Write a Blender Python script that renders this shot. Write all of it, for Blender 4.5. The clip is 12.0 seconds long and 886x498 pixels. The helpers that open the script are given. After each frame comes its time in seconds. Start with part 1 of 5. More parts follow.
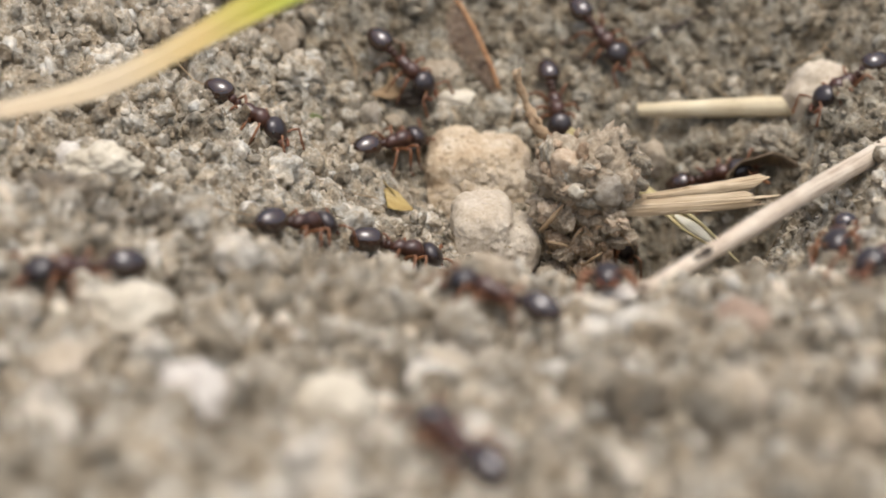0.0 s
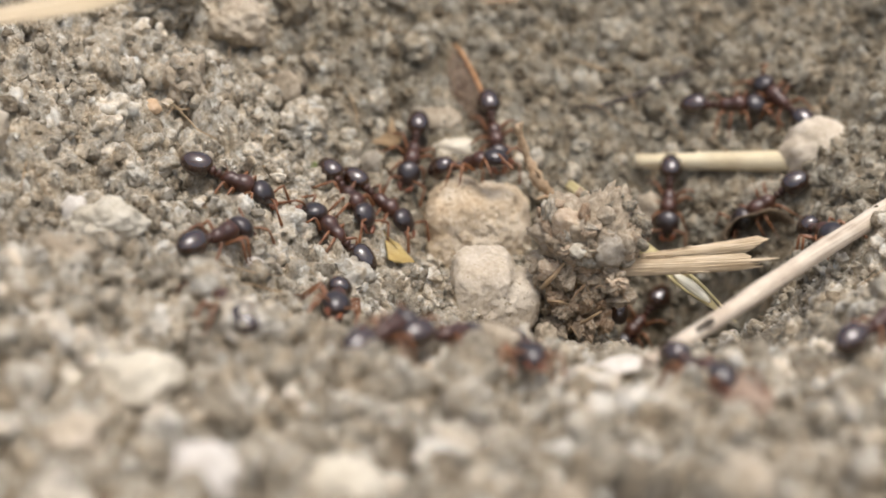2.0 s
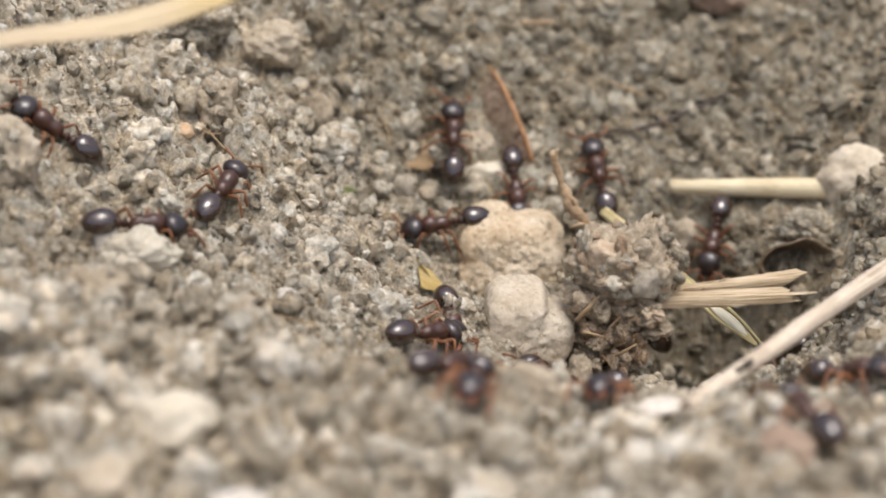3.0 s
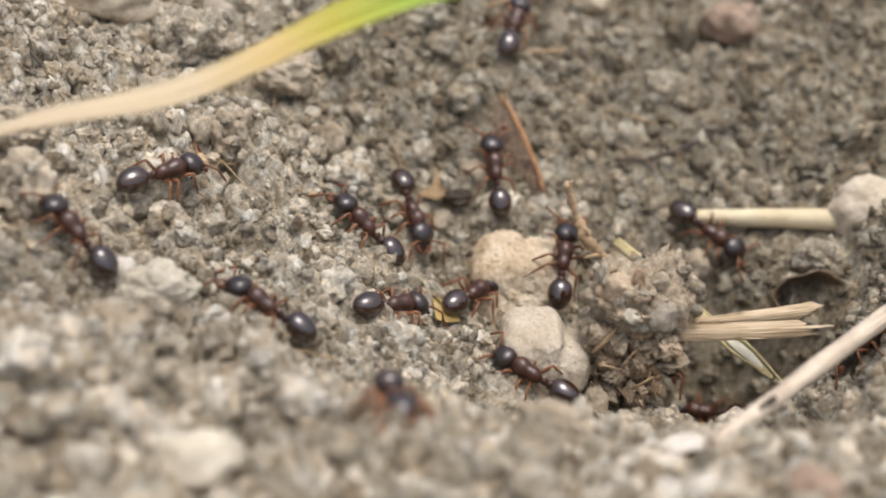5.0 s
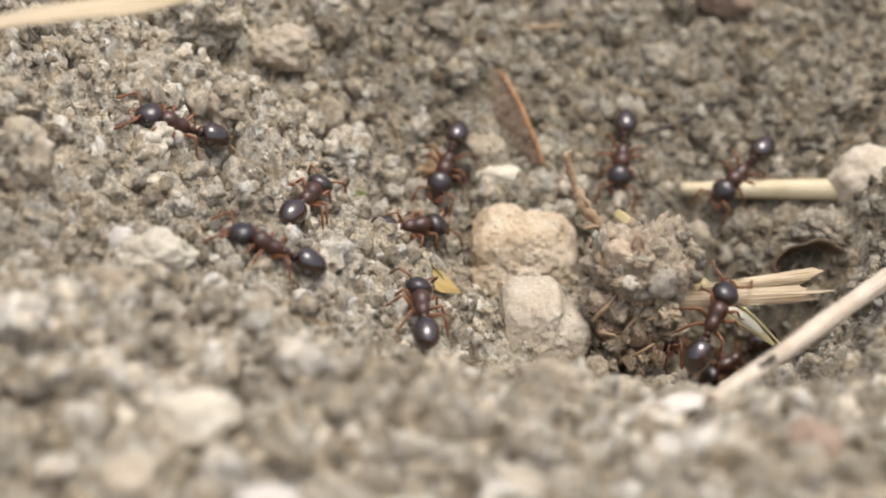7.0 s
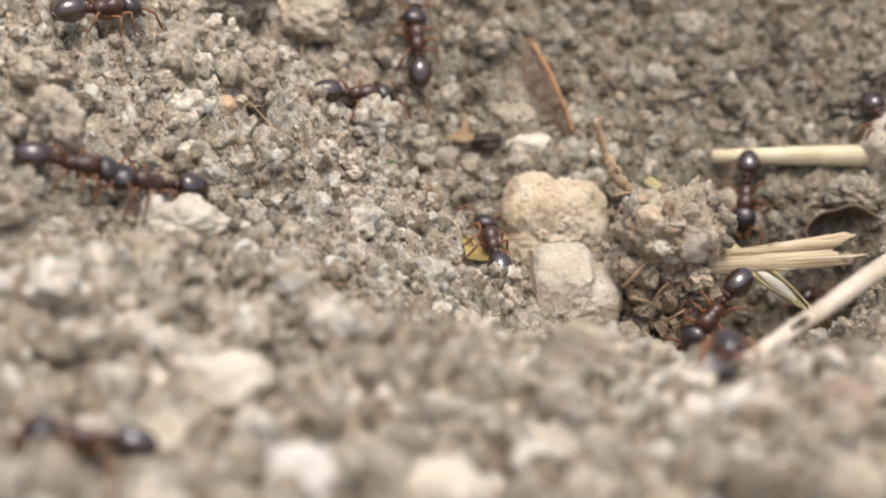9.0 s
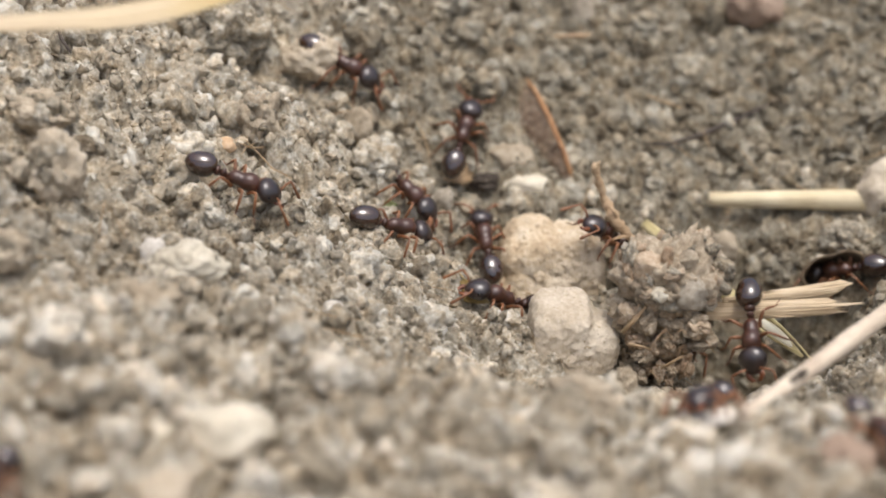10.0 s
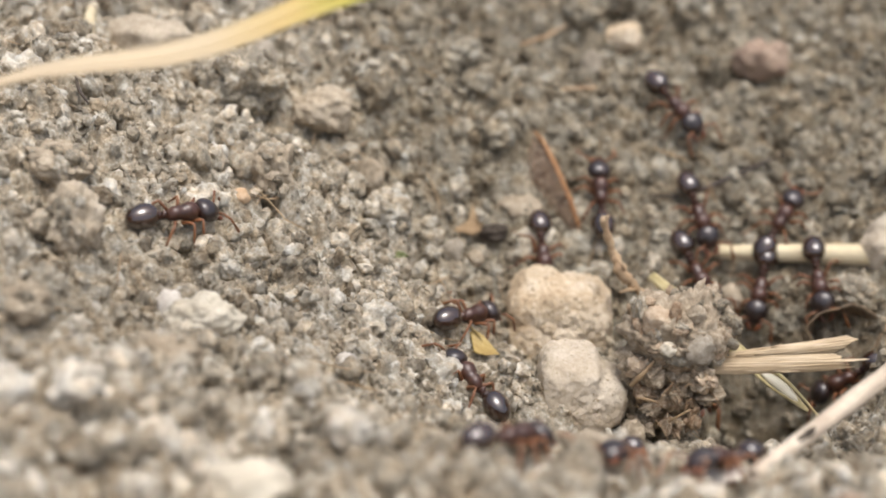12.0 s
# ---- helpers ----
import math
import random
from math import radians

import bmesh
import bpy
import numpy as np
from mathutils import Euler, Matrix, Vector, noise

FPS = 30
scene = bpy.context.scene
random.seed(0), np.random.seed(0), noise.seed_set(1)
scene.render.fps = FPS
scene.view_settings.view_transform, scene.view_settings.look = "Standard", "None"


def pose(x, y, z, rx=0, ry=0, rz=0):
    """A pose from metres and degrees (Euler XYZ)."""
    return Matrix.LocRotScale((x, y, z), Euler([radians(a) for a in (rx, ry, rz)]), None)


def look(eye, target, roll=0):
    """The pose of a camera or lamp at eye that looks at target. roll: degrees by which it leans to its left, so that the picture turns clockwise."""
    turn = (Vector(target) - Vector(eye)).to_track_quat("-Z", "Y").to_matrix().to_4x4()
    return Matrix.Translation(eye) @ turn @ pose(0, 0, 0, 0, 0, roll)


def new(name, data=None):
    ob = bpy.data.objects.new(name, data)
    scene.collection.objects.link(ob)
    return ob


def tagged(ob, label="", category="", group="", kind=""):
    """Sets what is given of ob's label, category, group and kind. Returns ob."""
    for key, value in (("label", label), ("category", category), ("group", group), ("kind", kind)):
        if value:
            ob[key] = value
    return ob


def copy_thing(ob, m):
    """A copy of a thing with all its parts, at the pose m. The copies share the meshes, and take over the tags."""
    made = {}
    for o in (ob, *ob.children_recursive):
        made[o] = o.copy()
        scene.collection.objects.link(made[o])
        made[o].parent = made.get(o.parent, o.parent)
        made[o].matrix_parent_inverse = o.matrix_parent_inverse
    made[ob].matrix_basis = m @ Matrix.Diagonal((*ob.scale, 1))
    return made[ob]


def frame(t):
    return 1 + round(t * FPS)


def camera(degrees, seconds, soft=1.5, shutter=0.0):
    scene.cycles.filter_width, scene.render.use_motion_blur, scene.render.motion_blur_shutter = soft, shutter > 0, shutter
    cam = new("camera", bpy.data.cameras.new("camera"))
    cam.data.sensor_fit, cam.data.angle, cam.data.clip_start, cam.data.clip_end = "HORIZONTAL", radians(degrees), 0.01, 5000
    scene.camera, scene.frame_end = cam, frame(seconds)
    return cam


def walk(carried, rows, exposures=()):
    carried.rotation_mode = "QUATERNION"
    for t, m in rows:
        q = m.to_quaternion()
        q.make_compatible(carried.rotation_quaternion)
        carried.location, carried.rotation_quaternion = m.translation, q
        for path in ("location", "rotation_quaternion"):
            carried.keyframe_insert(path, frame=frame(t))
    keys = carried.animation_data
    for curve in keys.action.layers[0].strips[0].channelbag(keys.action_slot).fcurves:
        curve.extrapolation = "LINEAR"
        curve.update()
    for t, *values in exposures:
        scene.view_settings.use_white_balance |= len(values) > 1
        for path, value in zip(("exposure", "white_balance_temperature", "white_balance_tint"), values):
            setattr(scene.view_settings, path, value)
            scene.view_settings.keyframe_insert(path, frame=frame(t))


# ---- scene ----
MM = 0.001  # plan lengths below are in millimetres
cam = camera(29.29, 12.0, soft=1.9)
cam.data.dof.use_dof = True
cam.data.dof.focus_distance = 0.0745
cam.data.dof.aperture_fstop = 36.0
PATH = [
    (0, 0.000713, -0.068918, 0.030741, 64.175, 1.705, 0.369),
    (0.5, -0.000313, -0.066437, 0.033417, 63.523, 1.015, 1.401),
    (1, -0.000237, -0.067920, 0.033302, 63.654, 0.658, 0.266),
    (1.5, -0.000519, -0.067708, 0.034169, 63.803, 0.460, 0.438),
    (2, -0.000539, -0.067983, 0.033946, 63.520, 0.343, -0.043),
    (2.5, -0.000354, -0.068259, 0.034084, 63.466, 0.293, -0.242),
    (3, -0.001231, -0.066351, 0.035356, 62.981, 0.083, 0.773),
    (3.5, -0.001524, -0.066723, 0.036111, 62.992, -0.386, 0.150),
    (3.7, -0.002128, -0.066073, 0.036837, 62.736, -0.761, 0.434),
    (5.3, -0.003168, -0.065696, 0.035859, 63.375, -0.373, -0.198),
    (5.5, -0.003175, -0.066123, 0.035767, 63.352, -0.531, -0.431),
    (6, -0.003620, -0.065395, 0.035944, 63.445, -0.491, -0.045),
    (6.5, -0.003380, -0.065760, 0.036240, 63.777, -0.488, 0.049),
    (6.7, -0.002760, -0.066418, 0.034306, 63.972, -0.063, -0.129),
    (8.3, -0.002476, -0.066633, 0.034006, 63.059, 0.530, 0.231),
    (8.5, -0.002053, -0.067571, 0.033454, 63.069, 0.650, -0.162),
    (9, -0.002621, -0.066901, 0.033393, 63.477, 1.021, 0.827),
    (9.5, -0.002933, -0.066587, 0.034203, 63.476, 0.594, 0.605),
    (10, -0.003277, -0.066385, 0.034879, 63.751, 0.290, 0.570),
    (10.5, -0.003393, -0.066488, 0.035651, 63.669, -0.048, 0.506),
    (11, -0.004076, -0.065405, 0.036320, 63.658, -0.105, 1.184),
    (11.5, -0.004221, -0.065545, 0.036315, 63.728, -0.213, 0.947),
    (12, -0.004299, -0.066745, 0.036307, 64.656, -0.373, 0.442),
]
walk(cam, [(t, pose(*row)) for t, *row in PATH], exposures=[(0.0, 0.45), (1.0, 0.53), (3.5, 0.55), (6.0, 0.48), (6.6, 0.57), (8.5, 0.62), (9.2, 0.64), (10.5, 0.55), (12.0, 0.61)])

# ---- light: bright overcast sky with a veiled sun ----
world = bpy.data.worlds.new("overcast_sky")
scene.world = world
world.use_nodes = True
wn = world.node_tree.nodes
sky = wn.new("ShaderNodeTexSky")
sky.sky_type = "NISHITA"
sky.sun_disc = False
sky.sun_elevation = radians(76)
sky.sun_rotation = radians(150)
sky.air_density, sky.dust_density, sky.ozone_density = 0.7, 5.5, 1.0
wn["Background"].inputs["Strength"].default_value = 0.15
veil = wn.new("ShaderNodeHueSaturation")  # thin cloud pales the blue
veil.inputs["Saturation"].default_value = 0.75
world.node_tree.links.new(sky.outputs[0], veil.inputs["Color"])
world.node_tree.links.new(veil.outputs[0], wn["Background"].inputs["Color"])
sun_data = bpy.data.lights.new("sun", "SUN")
sun_data.energy = 0.85
sun_data.angle = radians(26)
sun_data.color = (0.99, 0.99, 1.0)
sun = new("sun", sun_data)
sun.matrix_world = look((0.12, -0.20, 0.95), (0, 0, 0))


# ---- materials ----
def material(name):
    m = bpy.data.materials.new(name)
    m.use_nodes = True
    return m, m.node_tree.nodes, m.node_tree.links, m.node_tree.nodes["Principled BSDF"]


def ramp_of(nodes, stops):
    r = nodes.new("ShaderNodeValToRGB")
    els = r.color_ramp.elements
    while len(els) < len(stops):
        els.new(0.5)
    for e, (at, c) in zip(els, stops):
        e.position, e.color = at, (*c, 1)
    return r


def noise_of(nodes, links, co, scale, detail=4, rough=0.6):
    n = nodes.new("ShaderNodeTexNoise")
    n.inputs["Scale"].default_value, n.inputs["Detail"].default_value, n.inputs["Roughness"].default_value = scale, detail, rough
    links.new(co, n.inputs["Vector"])
    return n


def mineral(name, stops, speck=None, grain=5000, blotch=900, bump=0.5, rough=0.9, island=0.0, per_object=0.0, depth=0.00004, brown_shade=False, spread=0.55, hues=False):
    """Stone and soil: colour from two scales of noise, optional dark pits, fine relief."""
    m, nodes, links, bsdf = material(name)
    co = nodes.new("ShaderNodeTexCoord").outputs["Object"]
    a, b = noise_of(nodes, links, co, blotch, 5), noise_of(nodes, links, co, grain, 6, 0.7)
    mix = nodes.new("ShaderNodeMath")
    mix.operation = "MULTIPLY_ADD"
    mix.inputs[1].default_value = 0.45
    links.new(b.outputs["Fac"], mix.inputs[0])
    half = nodes.new("ShaderNodeMath")
    half.operation = "MULTIPLY"
    half.inputs[1].default_value = 0.55
    links.new(a.outputs["Fac"], half.inputs[0])
    links.new(half.outputs[0], mix.inputs[2])
    last = mix.outputs[0]
    for amount, kind in ((island, "geo"), (per_object, "obj")):
        if amount:
            src = nodes.new("ShaderNodeNewGeometry").outputs["Random Per Island"] if kind == "geo" else nodes.new("ShaderNodeObjectInfo").outputs["Random"]
            sh = nodes.new("ShaderNodeMath")
            sh.operation = "MULTIPLY_ADD"
            sh.inputs[1].default_value = amount
            links.new(src, sh.inputs[0])
            off = nodes.new("ShaderNodeMath")
            off.operation = "SUBTRACT"
            off.inputs[1].default_value = amount / 2
            links.new(last, off.inputs[0])
            links.new(off.outputs[0], sh.inputs[2])
            last = sh.outputs[0]
    r = ramp_of(nodes, [(0.5 + (p - 0.5) * spread, c) for p, c in stops])
    links.new(last, r.inputs["Fac"])
    colour = r.outputs["Color"]
    if hues:  # patches of ochre and of grey mineral among the soil
        hn = noise_of(nodes, links, co, 1150, 3, 0.65)
        hr = ramp_of(nodes, [(0.36, (0.94, 0.99, 1.06)), (0.5, (1.0, 1.0, 1.0)), (0.64, (1.065, 1.0, 0.92))])
        links.new(hn.outputs["Fac"], hr.inputs["Fac"])
        hm = nodes.new("ShaderNodeMix")
        hm.data_type, hm.blend_type = "RGBA", "MULTIPLY"
        hm.inputs["Factor"].default_value = 1.0
        links.new(colour, hm.inputs["A"])
        links.new(hr.outputs["Color"], hm.inputs["B"])
        colour = hm.outputs["Result"]
    if speck:
        v = noise_of(nodes, links, co, speck[0], 3, 0.6)
        pr = ramp_of(nodes, [(speck[1], (0, 0, 0)), (speck[1] + 0.07, (1, 1, 1))])
        links.new(v.outputs["Fac"], pr.inputs["Fac"])
        mc = nodes.new("ShaderNodeMix")
        mc.data_type = "RGBA"
        links.new(pr.outputs["Color"], mc.inputs["Factor"])
        links.new(colour, mc.inputs["A"])
        mc.inputs["B"].default_value = (*speck[2], 1)
        colour = mc.outputs["Result"]
    if brown_shade:  # browner soil beyond the nest mouth plus painted slope shade, with a ragged edge
        away = nodes.new("ShaderNodeVectorMath")
        away.operation = "DISTANCE"
        away.inputs[1].default_value = (16 * MM, 30 * MM, 2 * MM)
        links.new(co, away.inputs[0])
        rag = noise_of(nodes, links, co, 220, 4)
        su = nodes.new("ShaderNodeMath")
        su.operation = "MULTIPLY_ADD"
        su.inputs[1].default_value = -90
        links.new(away.outputs["Value"], su.inputs[0])
        links.new(rag.outputs["Fac"], su.inputs[2])
        near = nodes.new("ShaderNodeMath")
        near.operation = "ADD"
        near.inputs[1].default_value = 3.05
        links.new(su.outputs[0], near.inputs[0])
        dr = ramp_of(nodes, [(0.45, (1, 1, 1)), (0.95, (0.64, 0.63, 0.60))])
        links.new(near.outputs[0], dr.inputs["Fac"])
        mu = nodes.new("ShaderNodeMix")
        mu.data_type, mu.blend_type = "RGBA", "MULTIPLY"
        mu.inputs["Factor"].default_value = 1.0
        links.new(colour, mu.inputs["A"])
        links.new(dr.outputs["Color"], mu.inputs["B"])
        colour = mu.outputs["Result"]
    links.new(colour, bsdf.inputs["Base Color"])
    bsdf.inputs["Roughness"].default_value = rough
    bsdf.inputs["Specular IOR Level"].default_value = 0.25
    bp = nodes.new("ShaderNodeBump")
    bp.inputs["Strength"].default_value, bp.inputs["Distance"].default_value = bump, depth
    links.new(last if not island and not per_object else mix.outputs[0], bp.inputs["Height"])
    links.new(bp.outputs["Normal"], bsdf.inputs["Normal"])
    return m


SOIL = [(0.15, (0.12, 0.093, 0.061)), (0.4, (0.273, 0.233, 0.169)), (0.6, (0.42, 0.37, 0.285)), (0.85, (0.675, 0.625, 0.518))]
soil_mat = mineral("dry_soil", SOIL, grain=5200, blotch=1300, bump=1.0, depth=0.00012, brown_shade=True, spread=0.47, hues=True)
crumb_mat = mineral("soil_crumbs", SOIL, grain=5200, blotch=1800, bump=1.0, island=0.26, depth=0.00012, brown_shade=True, hues=True)
rim_mat = mineral("rim_crumbs", SOIL, grain=5200, blotch=1800, bump=1.0, island=0.32, depth=0.00012, hues=True)
loose_mat = mineral("loose_crumb", SOIL, grain=3800, blotch=1500, bump=1.0, per_object=0.18, depth=0.00012, hues=True)
cream_mat = mineral("cream_limestone", [(0.14, (0.34, 0.225, 0.13)), (0.45, (0.51, 0.40, 0.265)), (0.82, (0.76, 0.68, 0.54))], speck=(3000, 0.60, (0.33, 0.25, 0.16)), grain=3600, blotch=330, bump=1.0, depth=0.00012)
grey_cream_mat = mineral("grey_cream_limestone", [(0.12, (0.36, 0.28, 0.19)), (0.45, (0.535, 0.455, 0.34)), (0.8, (0.725, 0.655, 0.54))], speck=(3400, 0.62, (0.36, 0.295, 0.20)), grain=4200, blotch=420, bump=1.0, depth=0.00012)
pebble_mat = mineral("cream_pebble", [(0.25, (0.44, 0.38, 0.27)), (0.5, (0.60, 0.54, 0.42)), (0.8, (0.70, 0.65, 0.53))], grain=5000, blotch=800, bump=0.6, rough=0.8)
pale_mat = mineral("pale_stone", [(0.25, (0.28, 0.225, 0.155)), (0.5, (0.42, 0.35, 0.255)), (0.8, (0.54, 0.47, 0.365))], grain=6000, blotch=700, bump=0.9, per_object=0.15, depth=0.00009)
white_mat = mineral("white_quartz", [(0.25, (0.50, 0.445, 0.36)), (0.5, (0.65, 0.60, 0.52)), (0.8, (0.77, 0.735, 0.665))], grain=4000, blotch=600, bump=0.3, rough=0.55)
tan_mat = mineral("tan_stone", [(0.25, (0.25, 0.195, 0.13)), (0.5, (0.40, 0.335, 0.245)), (0.8, (0.56, 0.485, 0.375))], grain=6000, blotch=800, bump=0.9, per_object=0.1, depth=0.00009)
grey_mat = mineral("grey_stone", [(0.25, (0.21, 0.175, 0.13)), (0.5, (0.33, 0.285, 0.22)), (0.8, (0.47, 0.42, 0.34))], grain=6500, blotch=900, bump=0.9, per_object=0.2, depth=0.00009)
red_mat = mineral("reddish_stone", [(0.25, (0.20, 0.135, 0.095)), (0.5, (0.31, 0.225, 0.165)), (0.8, (0.42, 0.33, 0.25))], grain=6000, blotch=900, bump=0.6)
tan_grit_mat = mineral("tan_grit", [(0.25, (0.30, 0.20, 0.12)), (0.5, (0.46, 0.35, 0.24)), (0.8, (0.60, 0.50, 0.37))], grain=3800, blotch=1500, bump=1.0, per_object=0.18, depth=0.0001)
orange_mat = mineral("orange_grain", [(0.25, (0.42, 0.27, 0.15)), (0.5, (0.55, 0.38, 0.23)), (0.8, (0.66, 0.50, 0.34))], grain=6000, blotch=900, bump=0.4)
clod_mat = mineral("brown_clod", [(0.2, (0.17, 0.125, 0.082)), (0.45, (0.33, 0.265, 0.185)), (0.7, (0.52, 0.44, 0.33))], grain=4200, blotch=1500, bump=1.0, depth=0.00014)
dark_mat = mineral("dark_seed", [(0.3, (0.03, 0.023, 0.017)), (0.7, (0.09, 0.072, 0.055))], grain=6000, blotch=900, bump=0.5)
moss_mat = mineral("green_moss", [(0.3, (0.10, 0.115, 0.045)), (0.7, (0.22, 0.24, 0.11))], grain=6000, blotch=900, bump=0.5)


def fibrous(name, stops, along=250, across=9000, rough=0.55, sheen=0.3):
    """Dry plant tissue with fibres along the local x axis."""
    m, nodes, links, bsdf = material(name)
    co = nodes.new("ShaderNodeTexCoord").outputs["Object"]
    mp = nodes.new("ShaderNodeMapping")
    mp.inputs["Scale"].default_value = (along, across, across)
    links.new(co, mp.inputs["Vector"])
    n = noise_of(nodes, links, mp.outputs[0], 1.0, 5, 0.6)
    b = noise_of(nodes, links, co, 500, 3)
    ad = nodes.new("ShaderNodeMath")
    ad.operation = "MULTIPLY_ADD"
    ad.inputs[1].default_value = 0.6
    links.new(n.outputs["Fac"], ad.inputs[0])
    hf = nodes.new("ShaderNodeMath")
    hf.operation = "MULTIPLY"
    hf.inputs[1].default_value = 0.4
    links.new(b.outputs["Fac"], hf.inputs[0])
    links.new(hf.outputs[0], ad.inputs[2])
    r = ramp_of(nodes, stops)
    links.new(ad.outputs[0], r.inputs["Fac"])
    links.new(r.outputs["Color"], bsdf.inputs["Base Color"])
    bsdf.inputs["Roughness"].default_value = rough
    bsdf.inputs["Specular IOR Level"].default_value = sheen
    bp = nodes.new("ShaderNodeBump")
    bp.inputs["Strength"].default_value, bp.inputs["Distance"].default_value = 0.5, 0.00004
    links.new(n.outputs["Fac"], bp.inputs["Height"])
    links.new(bp.outputs["Normal"], bsdf.inputs["Normal"])
    return m


straw_mat = fibrous("pale_straw", [(0.3, (0.42, 0.33, 0.19)), (0.5, (0.66, 0.56, 0.36)), (0.7, (0.80, 0.72, 0.52))])
yellow_straw_mat = fibrous("yellow_straw", [(0.36, (0.30, 0.235, 0.10)), (0.5, (0.53, 0.45, 0.235)), (0.64, (0.70, 0.63, 0.41))])
pith_mat = fibrous("straw_pith", [(0.3, (0.52, 0.47, 0.33)), (0.5, (0.72, 0.68, 0.54)), (0.7, (0.80, 0.77, 0.66))])
frayed_mat = fibrous("frayed_straw", [(0.32, (0.36, 0.26, 0.15)), (0.48, (0.51, 0.395, 0.25)), (0.64, (0.64, 0.525, 0.36))], along=160, across=5500)
pink_straw_mat = fibrous("weathered_straw", [(0.36, (0.36, 0.27, 0.19)), (0.5, (0.62, 0.52, 0.395)), (0.66, (0.78, 0.70, 0.565))])
root_mat = fibrous("brown_rootlet", [(0.3, (0.24, 0.14, 0.075)), (0.5, (0.42, 0.29, 0.17)), (0.7, (0.56, 0.43, 0.28))])
black_root_mat = fibrous("dark_rootlet", [(0.3, (0.03, 0.022, 0.018)), (0.6, (0.09, 0.07, 0.055))])
husk_mat = fibrous("grey_brown_husk", [(0.35, (0.08, 0.055, 0.035)), (0.5, (0.20, 0.145, 0.09)), (0.65, (0.34, 0.26, 0.17))])
leaf_mat = fibrous("dry_brown_leaf", [(0.35, (0.12, 0.06, 0.03)), (0.5, (0.23, 0.125, 0.065)), (0.66, (0.38, 0.235, 0.13))], along=900, across=2500)
edge_mat = fibrous("orange_leaf_edge", [(0.35, (0.24, 0.115, 0.05)), (0.5, (0.38, 0.20, 0.09)), (0.66, (0.52, 0.31, 0.16))], along=900, across=2500)
membrane_mat = fibrous("thin_leaf_membrane", [(0.35, (0.10, 0.05, 0.028)), (0.5, (0.19, 0.105, 0.06)), (0.66, (0.32, 0.20, 0.12))], along=900, across=2500)
membrane_mat.node_tree.nodes["Principled BSDF"].inputs["Alpha"].default_value = 0.20
chaff_mat = fibrous("yellow_chaff", [(0.3, (0.30, 0.19, 0.06)), (0.5, (0.43, 0.31, 0.11)), (0.7, (0.54, 0.43, 0.21))], along=700, across=3000)
scrap_mat = fibrous("tan_plant_scrap", [(0.3, (0.24, 0.155, 0.08)), (0.5, (0.36, 0.25, 0.14)), (0.7, (0.48, 0.37, 0.23))], along=700, across=3000)


def blade_material():
    """Grass blade, straw-coloured at the tip and green towards the root."""
    m, nodes, links, bsdf = material("grass_blade")
    co = nodes.new("ShaderNodeTexCoord").outputs["Object"]
    sep = nodes.new("ShaderNodeSeparateXYZ")
    links.new(co, sep.inputs[0])
    mr = nodes.new("ShaderNodeMapRange")
    mr.inputs["From Min"].default_value, mr.inputs["From Max"].default_value = -13 * MM, 8.8 * MM
    links.new(sep.outputs["X"], mr.inputs["Value"])
    mp = nodes.new("ShaderNodeMapping")
    mp.inputs["Scale"].default_value = (150, 5000, 5000)
    links.new(co, mp.inputs["Vector"])
    n = noise_of(nodes, links, mp.outputs[0], 1.0, 4)
    ad = nodes.new("ShaderNodeMath")
    ad.operation = "MULTIPLY_ADD"
    ad.inputs[1].default_value = 0.10
    links.new(n.outputs["Fac"], ad.inputs[0])
    links.new(mr.outputs[0], ad.inputs[2])
    r = ramp_of(nodes, [(0.0, (0.52, 0.42, 0.285)), (0.45, (0.57, 0.46, 0.29)), (0.60, (0.58, 0.43, 0.17)), (0.70, (0.42, 0.38, 0.055)), (0.86, (0.24, 0.36, 0.03))])
    links.new(ad.outputs[0], r.inputs["Fac"])
    links.new(r.outputs["Color"], bsdf.inputs["Base Color"])
    bsdf.inputs["Roughness"].default_value = 0.5
    bp = nodes.new("ShaderNodeBump")
    bp.inputs["Strength"].default_value, bp.inputs["Distance"].default_value = 0.25, 0.00004
    links.new(n.outputs["Fac"], bp.inputs["Height"])
    links.new(bp.outputs["Normal"], bsdf.inputs["Normal"])
    return m


blade_mat = blade_material()


def cuticle(name, dark, light, rough, grain, bump, coat=0.0, gloss=1.5, polish=0.03):
    m, nodes, links, bsdf = material(name)
    co = nodes.new("ShaderNodeTexCoord").outputs["Object"]
    n, g = noise_of(nodes, links, co, 900, 4), noise_of(nodes, links, co, grain, 3)
    r = ramp_of(nodes, [(0.35, dark), (0.7, light)])
    links.new(n.outputs["Fac"], r.inputs["Fac"])
    links.new(r.outputs["Color"], bsdf.inputs["Base Color"])
    bsdf.inputs["Roughness"].default_value = rough
    bsdf.inputs["IOR"].default_value = 1.5
    bsdf.inputs["Coat Weight"].default_value, bsdf.inputs["Coat Roughness"].default_value, bsdf.inputs["Coat IOR"].default_value = coat, polish, gloss
    bp = nodes.new("ShaderNodeBump")
    bp.inputs["Strength"].default_value, bp.inputs["Distance"].default_value = bump, 0.00001
    links.new(g.outputs["Fac"], bp.inputs["Height"])
    links.new(bp.outputs["Normal"], bsdf.inputs["Normal"])
    return m


